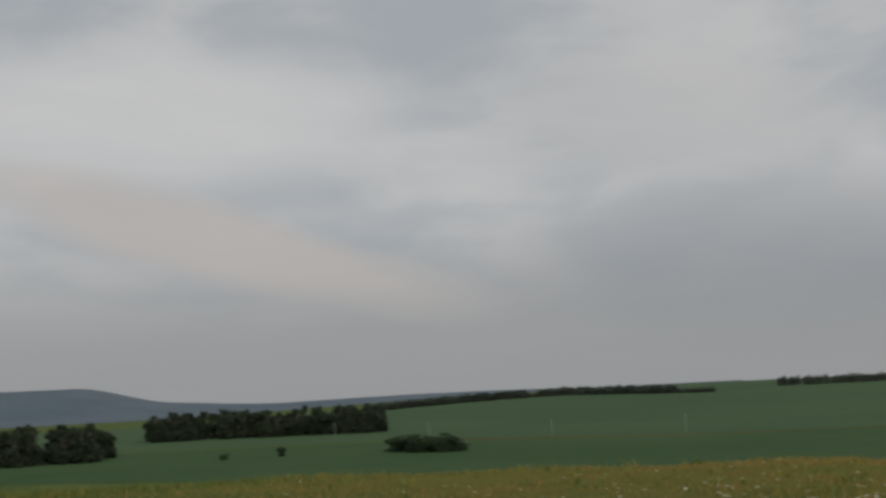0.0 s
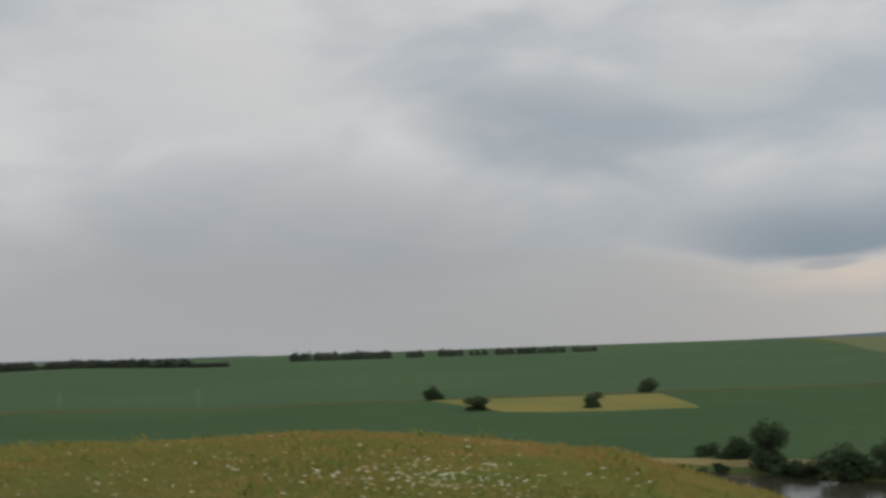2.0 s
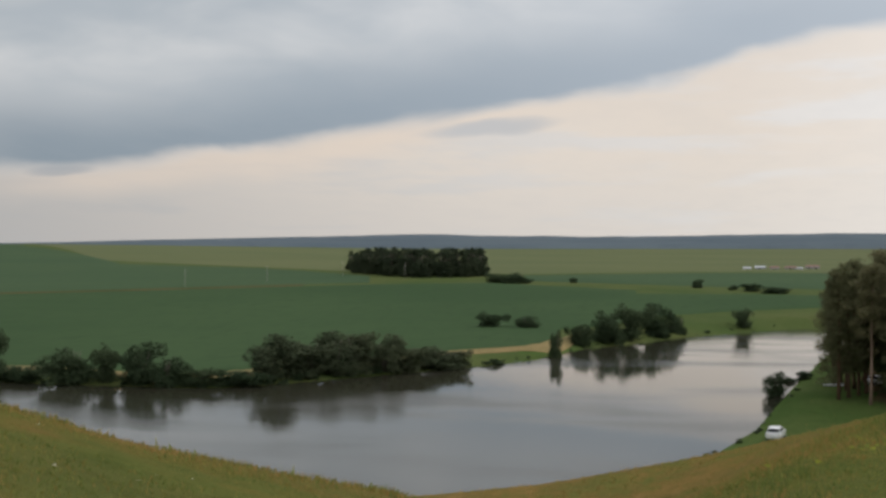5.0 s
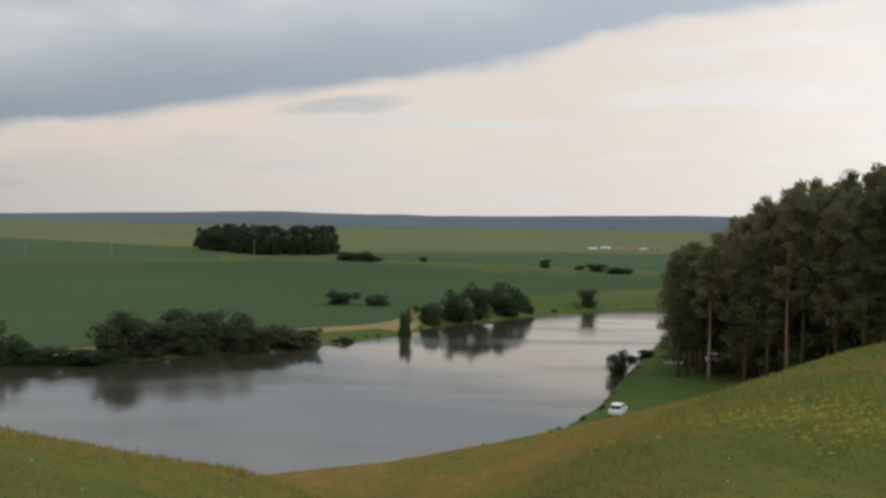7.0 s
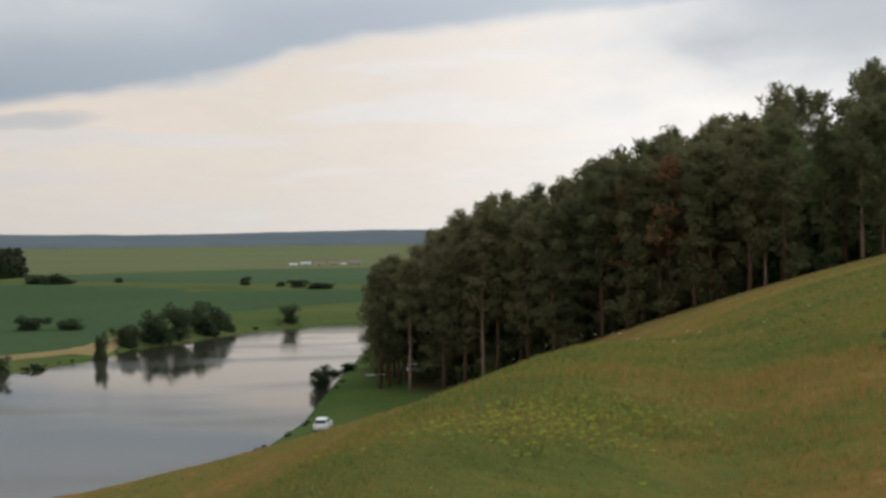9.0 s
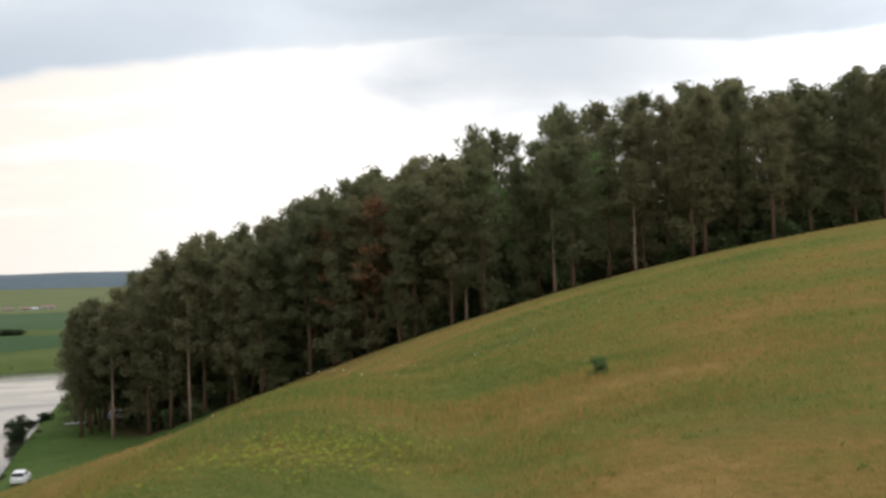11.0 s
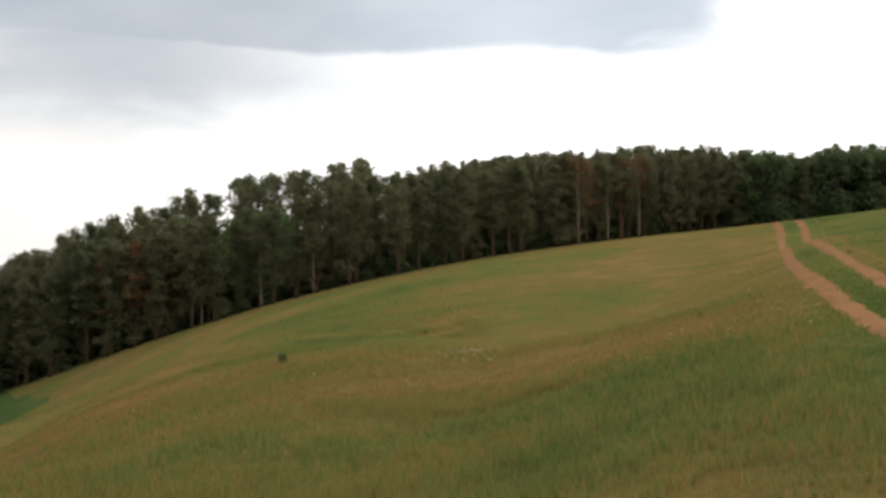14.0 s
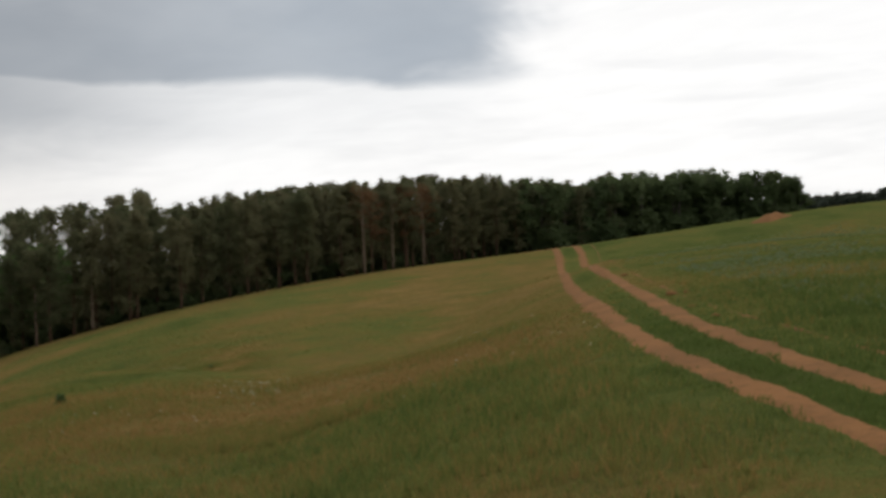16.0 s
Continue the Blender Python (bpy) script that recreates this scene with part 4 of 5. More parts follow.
for row in range(11):
    depth = 1.0 + row * 4.7
    x = 9.0
    while x < 222:
        px = x + rnd.uniform(-1.6, 1.6)
        py = float(np.interp(px, EDGE_X, EDGE_Y)) + depth + rnd.uniform(-2.0, 2.0)
        x += (3.7 + 0.13 * depth) * (1.0 if px > 45 else 0.62)
        if px > 176 + rnd.uniform(-6, 10) and row < 8:
            continue
        if 44 < px < 64 and 9 < depth < 24:
            continue
        if abs(math.degrees(math.atan2(px, py)) - 3.4) < 0.5 and py < 180:
            continue
        room, bearing = canopy_room(px, py)
        front = np.interp(bearing, [18, 26, 38], [0.92, 0.80, 0.95])
        share = rnd.uniform(0.92, 1.04) if row > 5 else rnd.uniform(front - 0.08, front + 0.06) + 0.04 * row * (1 - front) / 0.28
        h = min(25.0, max(7.5, room * min(share, 1.03)))
        pines.put(rnd.randrange(6) if row < 4 else 6 + rnd.randrange(3), px, py, h / 17, rnd.uniform(0, 360), rnd.uniform(0.85, 1.15) * (17 / h) ** 0.4)
for k in range(26):
    x, y = 4.5 + (k % 9) * 1.5 + rnd.uniform(-0.5, 0.5), 160 + (k // 9) * 8 + (k % 3) * 2.4
    if abs(math.degrees(math.atan2(x, y)) - 3.4) < 0.5 and y < 180:
        continue
    room, bearing = canopy_room(x, y)
    pines.put(k % 6 + 3 * (k % 2), x, y, min(24, max(8, room * rnd.uniform(0.86, 1.02))) / 17, rnd.uniform(0, 360), 1.1)


def by_bearing(az, d):
    return d * math.sin(radians(az)), d * math.cos(radians(az))


for k, (az, d, share) in enumerate(((14.8, 135.2, 0.84), (13.6, 137.5, 0.78))):
    x, y = by_bearing(az, d)
    rust_pines.put(0, x, y, share * canopy_room(x, y)[0] / 17, k * 70, 1.15)
for k, (x, y, share) in enumerate(((116, 113, 0.92), (126, 114, 0.95), (134, 116, 0.9))):
    rust_pines.put(0, x, y, share * canopy_room(x, y)[0] / 17, k * 70 + 20, 0.85)
for k, (x, y, share) in enumerate(((113, 112, 0.98), (121, 112.5, 0.9), (129, 112, 0.95), (48, 157, 0.97))):
    bare_pines.put(k, x, y, share * canopy_room(x, y)[0] / 17, x * 5)
for k, (az, d, share) in enumerate(((6.4, 148, 0.8), (18.9, 131.5, 0.62), (19.7, 131, 0.6), (22.9, 130, 0.78), (3.0, 156, 0.85), (26.6, 128.5, 0.62))):
    x, y = by_bearing(az, d)
    trunk_pines.put(k, x, y, share * canopy_room(x, y)[0] / 17, k * 50)
for k in range(42):
    x = 164 + (k % 14) * 4.3 + rnd.uniform(-1.5, 1.5)
    y = float(np.interp(x, EDGE_X, EDGE_Y)) + (k // 14) * 6 + rnd.uniform(-1.5, 1.5) + 2
    leafy.put(k, x, y, canopy_room(x, y)[0] * rnd.uniform(0.94, 1.08) / 12, rnd.uniform(0, 360))
for k in range(190):
    x = 13 + (k % 95) * 2.35
    scrub.put(k, x, float(np.interp(x, EDGE_X, EDGE_Y)) + 3 + (k // 95) * 9 + rnd.uniform(0, 5), rnd.uniform(0.28, 0.62) * (1 + 0.7 * (k // 95)), rnd.uniform(0, 360), 1.2)
uv, uf = [], []
(_, (lv, lf)) = broadleaf(59, 6, 6, per=14, clumps_n=36, low=0.02, leaf=1.1)
for k in range(130):
    x = 14 + (k % 65) * 3.2 + rnd.uniform(-1, 1)
    y = float(np.interp(x, EDGE_X, EDGE_Y)) + 24 + 20 * (k // 65) + rnd.uniform(0, 12)
    t, sc = rnd.uniform(0, 6.28), rnd.uniform(0.9, 1.5)
    rot = np.array([[math.cos(t), -math.sin(t), 0], [math.sin(t), math.cos(t), 0], [0, 0, 1.0]])
    uf.append(lf + len(uv) * len(lv))
    uv.append(lv @ rot.T * sc * np.array([1.3, 1.3, 1.0]) + np.array([x, y, float(terrain(np.array(x), np.array(y)))]))
for k in range(22):
    x, y = 20 + (k % 11) * 3.6, 160 + 10 * (k // 11) + rnd.uniform(-3, 3)
    uf.append(lf + len(uv) * len(lv))
    uv.append(lv * 1.7 + np.array([x, y, float(terrain(np.array(x), np.array(y)))]))
tagged(new("undergrowth", mesh_from("undergrowth", np.concatenate(uv), np.concatenate(uf), LEAVES)), "shady undergrowth between the pine trunks", "undergrowth", kind="stuff")
for x, s in ((224, 1.15), (227, 0.95), (229.5, 0.65)):
    leafy.put(int(x), x, float(np.interp(x, EDGE_X, EDGE_Y)) + 3, s, x * 13)
bright = Planter("leafy_tree", "bright leafy tree standing among the pines", "tree", "broadleaf trees of the wood", [(broadleaf(s, 12, 8, per=26, clumps_n=80, low=0.02, leaf=0.7), BARK_GREY, LEAVES_BRIGHT) for s in (44, 45)])
for x, y, s in ((46, 133, 1.45), (50, 137, 1.6), (55, 133, 1.5), (58, 139, 1.65), (63, 135, 1.5), (52, 143, 1.75), (60, 146, 1.75), (66, 141, 1.6), (47, 140, 1.6), (53, 131, 0.5), (56, 130, 0.5)):
    bright.put(int(x), x, y, s, x * 17, 0.9)

# bushes on the pond's far bank and in the fields: place, width, height
BANK_BUSHES = [(-165, 210, 4, 3), (-157, 208, 5.8, 4.9), (-145, 203, 6.0, 8.2), (-135, 201, 5.4, 2.4), (-125, 201, 7.8, 5.7), (-119, 201, 3.7, 6.0), (-112, 201, 6.1, 6.7), (-107, 201, 5.1, 4.9),
               (-101, 203, 6.1, 2.5), (-95, 206, 7.1, 2.2), (-139, 202, 4.0, 2.0)]
WILLOWS = [(-92, 214, 8.1, 8.1), (-88, 219, 8.0, 7.4), (-84, 224, 7.5, 8.1), (-81, 228, 6.5, 9.2), (-77, 233, 6.6, 7.5), (-74, 237, 6.7, 5.6), (-69, 243, 7.9, 4.5), (-66, 247, 4.6, 4.3)]
BAY_BUSHES = [(-81, 335, 5.2, 4.0), (-70, 335, 4.8, 3.2), (-51.5, 275, 2.6, 6.2), (-52, 306, 2.8, 3.5), (-50.5, 303, 4.1, 4.8), (-46, 313, 6.4, 7.6), (-41, 322, 6.3, 8.1), (-35, 337, 7.5, 7.8),
              (-31, 347, 3.7, 4.6), (-15, 372, 4.3, 5.0), (-3.8, 215, 2.9, 3.9), (-2, 238, 1.9, 1.3), (1, 242, 2.6, 1.5)]
FIELD_BUSHES = [(-133, 570, 9.4, 3.7), (-122, 564, 10.3, 4.6), (-99, 574, 3.1, 2.1), (-41, 544, 3.9, 3.4), (-26, 532, 3.3, 2.1), (-18, 524, 5.6, 3.0), (-9, 515, 9.2, 2.3), (-396, 332, 6.0, 6.0),
                (-331, 296, 6.7, 5.2), (-298, 319, 5.1, 5.5), (-344, 400, 6.6, 6.1), (-469, 141, 10.9, 5.7), (-459, 147, 12.0, 6.5), (-451, 156, 10.6, 7.2), (-481, 97, 2.6, 3.9), (-480, 75, 3.0, 2.6)]
for k, (x, y, w, h) in enumerate(BANK_BUSHES + BAY_BUSHES + FIELD_BUSHES):
    bushes.put(k, x * FAR, y * FAR, FAR * h / 6 * 1.18, k * 67, (w / 6) / (h / 6) * 1.08)
for k, (x, y, w, h) in enumerate(WILLOWS):
    willows.put(k, x * FAR, y * FAR, FAR * h / 8, k * 95, (w / 7) / (h / 8) * 1.3)
# low scrub along the far waterline
for k in range(64):
    s = (k + rnd.uniform(0, 0.8)) / 64
    pts = LAKE[1:14]
    q = s * (len(pts) - 1.001)
    i = int(q)
    x, y = pts[i] + (pts[i + 1] - pts[i]) * (q - i)
    shore_scrub.put(k, x - 1.0 + rnd.uniform(-1, 1), y + 1.2 + rnd.uniform(-0.6, 1.2), FAR * rnd.uniform(0.14, 0.34) * (0.5 if x > -60 * FAR else 1.0), rnd.uniform(0, 360), rnd.uniform(1.2, 2.0))
for k in range(26):
    s = (k + rnd.uniform(0, 0.8)) / 26
    pts = LAKE[18:24]
    q = s * (len(pts) - 1.001)
    i = int(q)
    x, y = pts[i] + (pts[i + 1] - pts[i]) * (q - i)
    shore_scrub.put(k, x + 0.8 + rnd.uniform(-0.4, 1.0), y, rnd.uniform(0.03, 0.09), rnd.uniform(0, 360), rnd.uniform(1.2, 2.0))
# groves and belts among the fields
for k in range(72):
    az, d = rnd.uniform(-19.9, -14.0), 0
    d = np.interp(az, [-20, -17, -14], [700, 634, 640]) + rnd.choice([0, 10, 20, 32]) + rnd.uniform(-4, 4)
    grove.put(k, FAR * d * math.sin(radians(az)), FAR * d * math.cos(radians(az)), FAR * rnd.uniform(0.88, 1.08) * (0.8 if az < -19.2 else 1), rnd.uniform(0, 360))
for k in range(104):
    az = rnd.uniform(-84.2, -74.1)
    d = 650 + rnd.choice([0, 10, 22]) + rnd.uniform(-4, 4)
    grove.put(k, FAR * d * math.sin(radians(az)), FAR * d * math.cos(radians(az)), FAR * rnd.uniform(0.85, 1.1), rnd.uniform(0, 360))
for k in range(46):
    az = rnd.uniform(-93, -85.9)
    d = 515 + rnd.choice([0, 9, 18]) + rnd.uniform(-4, 4)
    grove.put(k, FAR * d * math.sin(radians(az)), FAR * d * math.cos(radians(az)), FAR * rnd.uniform(0.95, 1.15), rnd.uniform(0, 360))
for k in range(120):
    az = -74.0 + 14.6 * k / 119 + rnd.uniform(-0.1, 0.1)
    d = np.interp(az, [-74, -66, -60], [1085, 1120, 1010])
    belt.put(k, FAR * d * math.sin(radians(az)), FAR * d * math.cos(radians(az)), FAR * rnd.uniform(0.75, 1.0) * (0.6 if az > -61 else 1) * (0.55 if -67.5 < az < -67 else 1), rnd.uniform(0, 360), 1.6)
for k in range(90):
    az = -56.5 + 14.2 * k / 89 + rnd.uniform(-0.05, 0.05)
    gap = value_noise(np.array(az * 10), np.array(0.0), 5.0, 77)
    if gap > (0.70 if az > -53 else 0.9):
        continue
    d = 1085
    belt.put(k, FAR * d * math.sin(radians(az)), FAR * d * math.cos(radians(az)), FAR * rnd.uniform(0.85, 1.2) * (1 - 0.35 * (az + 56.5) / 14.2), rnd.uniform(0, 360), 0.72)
# far trees on the plateau
for k in range(110):
    az = 61.5 + 13 * k / 109
    d = 420 + rnd.uniform(-8, 8)
    belt.put(k, -49 + d * math.sin(radians(az)), -58 + d * math.cos(radians(az)), rnd.uniform(0.55, 0.8), rnd.uniform(0, 360), 1.1, label="low dark trees beyond the hilltop field")


# ---- cars, farm and poles ----
def bm_box(bm, x0, x1, y0, y1, z0, z1, bevel=0.0):
    vs = [bm.verts.new((x, y, z)) for x in (x0, x1) for y in (y0, y1) for z in (z0, z1)]
    for q in ((0, 1, 3, 2), (4, 6, 7, 5), (0, 4, 5, 1), (2, 3, 7, 6), (0, 2, 6, 4), (1, 5, 7, 3)):
        bm.faces.new([vs[i] for i in q])
    if bevel:
        bmesh.ops.bevel(bm, geom=list(bm.edges), offset=bevel, segments=2, affect="EDGES")


def bm_part(name, bm, mat, parent, label=""):
    bmesh.ops.recalc_face_normals(bm, faces=bm.faces)
    me = bpy.data.meshes.new(name)
    bm.to_mesh(me)
    bm.free()
    me.materials.append(mat)
    return part(name, me, parent, label)


def profile(bm, pts, y0, y1, inset=0.0, z_in=0.8):
    """A side outline pushed across the car, narrower above z_in."""
    a, b = [], []
    for x, z in pts:
        t = inset * max(0.0, z - z_in)
        a.append(bm.verts.new((x, y0 + t, z)))
        b.append(bm.verts.new((x, y1 - t, z)))
    bm.faces.new(a)
    bm.faces.new(b[::-1])
    for i in range(len(pts)):
        j = (i + 1) % len(pts)
        bm.faces.new((a[i], b[i], b[j], a[j]))


def car(x, y, turn, label):
    root = new("car")
    tagged(root, label, "car", "cars parked in the clearing")
    bm = bmesh.new()
    profile(bm, [(-2.05, 0.35), (-2.1, 0.75), (-1.95, 0.98), (-0.85, 1.02), (1.35, 1.02), (2.0, 0.85), (2.08, 0.45), (1.9, 0.28), (-1.9, 0.28)], -0.83, 0.83)
    bmesh.ops.bevel(bm, geom=list(bm.edges), offset=0.05, segments=2, affect="EDGES")
    body = bm_part("body", bm, CAR_WHITE, root)
    bm = bmesh.new()
    profile(bm, [(-1.95, 0.99), (-1.70, 1.44), (-1.4, 1.50), (0.1, 1.50), (0.3, 1.46), (1.05, 1.0)], -0.78, 0.78, 0.30)
    bm_part("cabin", bm, CAR_WHITE, root)
    for s in (-1, 1):
        bm = bmesh.new()
        for x0, x1 in ((-1.55, -0.75), (-0.68, 0.15)):
            vs = [bm.verts.new((px, s * (0.79 - 0.30 * (pz - 0.8)), pz)) for px, pz in ((x0, 1.06), (x1 + 0.28 * (x1 > 0), 1.06), (x1, 1.40), (x0 + 0.12, 1.40))]
            bm.faces.new(vs)
        bmesh.ops.solidify(bm, geom=list(bm.faces), thickness=0.02)
        bm_part("side_window", bm, CAR_GLASS, root)
    for xa, za, xb, zb in ((0.42, 1.42, 1.02, 1.05), (-1.74, 1.40, -1.95, 1.05)):
        bm = bmesh.new()
        o = 0.03 if xa > 0 else -0.03
        bm.faces.new([bm.verts.new(p) for p in ((xb + o, -0.66, zb), (xb + o, 0.66, zb), (xa + o, 0.55, za), (xa + o, -0.55, za))])
        bmesh.ops.solidify(bm, geom=list(bm.faces), thickness=0.02)
        bm_part("windscreen", bm, CAR_GLASS, root)
    for wx in (-1.28, 1.30):
        for s in (-1, 1):
            bm = bmesh.new()
            bmesh.ops.create_cone(bm, cap_ends=True, segments=20, radius1=0.31, radius2=0.31, depth=0.2, matrix=Matrix.Translation((wx, s * 0.76, 0.31)) @ Matrix.Rotation(math.pi / 2, 4, "X"))
            wheel = bm_part("wheel", bm, TYRE, root)
            bm = bmesh.new()
            bmesh.ops.create_cone(bm, cap_ends=True, segments=16, radius1=0.19, radius2=0.17, depth=0.03, matrix=Matrix.Translation((wx, s * 0.87, 0.31)) @ Matrix.Rotation(math.pi / 2, 4, "X"))
            bm_part("rim", bm, RIM, wheel)
    for xx in (-2.08, 2.04):
        for s in (-1, 1):
            bm = bmesh.new()
            bm_box(bm, xx - 0.03, xx + 0.03, s * 0.62 - 0.14, s * 0.62 + 0.14, 0.66, 0.82, 0.015)
            bm_part("lamp", bm, LAMP, root)
    root.matrix_basis = pose(x, y, float(ground_z(np.array(float(x)), np.array(float(y)))) + 0.02, 0, 0, turn) @ Matrix.Diagonal((0.85, 0.85, 0.85, 1))
    return root


car(-2.6 * FAR, 161.5 * FAR, 82, "small white hatchback parked on the grass by the pond")
car(10.6, 178, 20, "white car parked among the pines")


def farm_shed(x, y, length, depth, height, turn, wall, roof, label):
    root = new("farm_building")
    tagged(root, label, "building", "far farm buildings")
    bm = bmesh.new()
    bm_box(bm, -length / 2, length / 2, -depth / 2, depth / 2, -1.0, height)
    w = bm_part("wall", bm, wall, root)
    bm = bmesh.new()
    e = 0.4
    a = [bm.verts.new(p) for p in ((-length / 2 - e, -depth / 2 - e, height), (-length / 2 - e, depth / 2 + e, height), (-length / 2 - e, 0, height + depth * 0.32))]
    b = [bm.verts.new((-v.co.x, v.co.y, v.co.z)) for v in a]
    bm.faces.new(a)
    bm.faces.new(b[::-1])
    for i in range(3):
        j = (i + 1) % 3
        bm.faces.new((a[i], b[i], b[j], a[j]))
    bm_part("roof", bm, roof, root)
    for k in range(max(1, int(length / 6))):
        bm = bmesh.new()
        cx = -length / 2 + (k + 0.5) * length / max(1, int(length / 6))
        bm_box(bm, cx - 0.8, cx + 0.8, -depth / 2 - 0.06, -depth / 2 + 0.02, height * 0.35, height * 0.75)
        bm_part("window", bm, CAR_GLASS, root)
    root.matrix_basis = pose(x, y, float(terrain(np.array(float(x)), np.array(float(y)))), 0, 0, turn) @ Matrix.Diagonal((0.62 * FAR, 0.62 * FAR, 0.55 * FAR, 1))


for x, y, l, dd, h, tn, wl, rf, lb in ((-28, 742, 7, 5, 2.2, 8, WALL_WHITE, ROOF_GREY, "small white farm building with a pale roof"), (-21, 750, 9, 6, 2.6, -5, WALL_GREY, ROOF_GREY, "grey farm shed with a metal roof"),
                                       (-13, 748, 8, 6, 2.4, 4, WALL_GREY, ROOF_RED, "farm shed with a rust-red roof"), (-4, 752, 10, 6, 2.4, -8, WALL_GREY, ROOF_RED, "long farm shed with a rust-red roof"),
                                       (1, 744, 5, 4, 2.4, 12, WALL_WHITE, ROOF_GREY, "small whitewashed cottage with a pale roof"), (8, 760, 12, 7, 3.0, 3, WALL_GREY, ROOF_RED, "large farm shed with a rust-red roof")):
    farm_shed(x * FAR, y * FAR, l, dd, h, tn, wl, rf, lb)


def utility_pole(az, d):
    x, y = FAR * d * math.sin(radians(az)), FAR * d * math.cos(radians(az))
    root = new("utility_pole")
    tagged(root, "weathered pale wooden utility pole in the crop", "utility pole", "poles across the fields")
    v, f = tube([(0, 0, -0.5), (0, 0, 4), (0, 0, 8)], [0.11, 0.10, 0.08], 8)
    part("post", mesh_from("post", v, f, POLE_WOOD, True), root)
    bm = bmesh.new()
    bm_box(bm, -0.8, 0.8, -0.06, 0.06, 7.3, 7.45, 0.01)
    bm_part("crossarm", bm, POLE_WOOD, root)
    for s in (-0.7, 0.0, 0.7):
        bm = bmesh.new()
        bmesh.ops.create_cone(bm, cap_ends=True, segments=8, radius1=0.05, radius2=0.03, depth=0.2, matrix=Matrix.Translation((s, 0, 7.55)))
        bm_part("insulator", bm, WALL_WHITE, root)
    root.matrix_basis = pose(x, y, float(terrain(np.array(x), np.array(y))), 0, 0, -az + 70) @ Matrix.Diagonal((FAR, FAR, FAR, 1))


for az, d in ((-76.2, 600), (-72.0, 560), (-66.5, 545), (-60.6, 530), (-27.2, 560), (-23.6, 590), (-20.2, 640), (-17.4, 610)):
    utility_pole(az, d)


# ---- grass and flowers of the near meadow ----
grng = np.random.default_rng(5)


def scatter(n, eye, az0, az1, r0, r1, power):
    az = np.radians(grng.uniform(az0, az1, n) + grng.normal(scale=3.0, size=n))
    r = r0 + (r1 * grng.uniform(0.6, 1.05, n) - r0) * grng.uniform(0, 1, n) ** power
    return eye[0] + r * np.sin(az), eye[1] + r * np.cos(az), r


def blades(name, x, y, h, width, mat, label, lean=0.35, per=1, dry=None):
    x, y, h, width = (np.repeat(a, per) for a in (x, y, h, width))
    n = len(x)
    x, y = x + grng.normal(scale=0.06, size=n), y + grng.normal(scale=0.06, size=n)
    h = h * grng.uniform(0.55, 1.25, n)
    z = ground_z(x, y) - 0.03
    a = grng.uniform(0, 2 * np.pi, n)
    t = grng.uniform(0, 2 * np.pi, n)
    l = lean * h * grng.uniform(0.2, 1.0, n)
    wx, wy = np.cos(a) * width, np.sin(a) * width
    lx, ly = np.cos(t) * l, np.sin(t) * l
    base, mid, tip = (x, y, z), (x + lx * 0.35, y + ly * 0.35, z + h * 0.6), (x + lx, y + ly, z + h)
    v = np.stack([np.stack(p, -1) for p in ((base[0] - wx, base[1] - wy, base[2]), (base[0] + wx, base[1] + wy, base[2]), (mid[0] + wx * 0.8, mid[1] + wy * 0.8, mid[2]), (mid[0] - wx * 0.8, mid[1] - wy * 0.8, mid[2]), tip)], 1).reshape(-1, 3)
    k = np.arange(n)[:, None] * 5
    f = (k + np.array([[0, 1, 2, 3]])).tolist() + (k + np.array([[3, 2, 4]])).tolist()
    me = mesh_from(name, v, f, mat)
    if dry is not None:
        at = me.attributes.new("dry", "FLOAT", "POINT")
        at.data.foreach_set("value", np.repeat(np.repeat(dry, per) + grng.normal(scale=0.11, size=n), 5))
    ob = new(name, me)
    return tagged(ob, label, "grass", kind="stuff")


EYE_A, EYE_B = (0.0, 0.0), (-49.0, -58.0)
xs, ys, rs = [], [], []
for n, eye, a0, a1, r0, r1, p in ((34000, EYE_A, -96, 36, 4.0, 40, 1.5), (16000, EYE_A, -8, 34, 7.0, 45, 1.2), (9000, EYE_A, -96, -20, 4.5, 13, 1.0), (9000, EYE_A, -8, 36, 30, 120, 1.0), (16000, (-31.0, -37.0), 2, 58, 4.0, 50, 1.4), (90000, EYE_B, 2, 76, 6.0, 150, 1.6)):
    x, y, r = scatter(n, eye, a0, a1, r0, r1, p)
    xs.append(x), ys.append(y), rs.append(r)
gx, gy, gr = np.concatenate(xs), np.concatenate(ys), np.concatenate(rs)
gr = np.minimum(gr, np.hypot(gx, gy))
td = track_distance(gx, gy)
keep = (np.abs(np.abs(td) - track_gauge(gx)) > -0.17 + np.interp(gx, (-38, -14, 5), (0.47, 0.43, 0.36)) * track_gauge(gx) + 0.20 * value_noise(gx, gy, 0.7, 33)) & (np.hypot(gx, gy) > 2.5) & (np.hypot(gx + 49, gy + 58) > 3)
gx, gy, gr, td = gx[keep], gy[keep], gr[keep], td[keep]
dry = dryness(gx, gy) + grng.normal(scale=0.09, size=len(gx))
mown = 0.5 + 0.5 * sstep(np.abs(td), 1.6, 3.5)
straw = dry > 0.53 + 0.05 * (np.hypot(gx, gy) < 25)
tall = mown * (0.35 + 0.7 * value_noise(gx, gy, 2.2, 31) + 0.65 * value_noise(gx, gy, 0.8, 32)) * (0.42 + 0.58 * sstep(np.hypot(gx, gy), 7, 20) + 0.1 * sstep(gx, 0, 3) * sstep(gy, 4, 9))
wide = 0.0026 + 0.00042 * gr
spur = 1 + 1.1 * sstep(-(gx + gy), 2, 28)  # the grass stands taller round the track
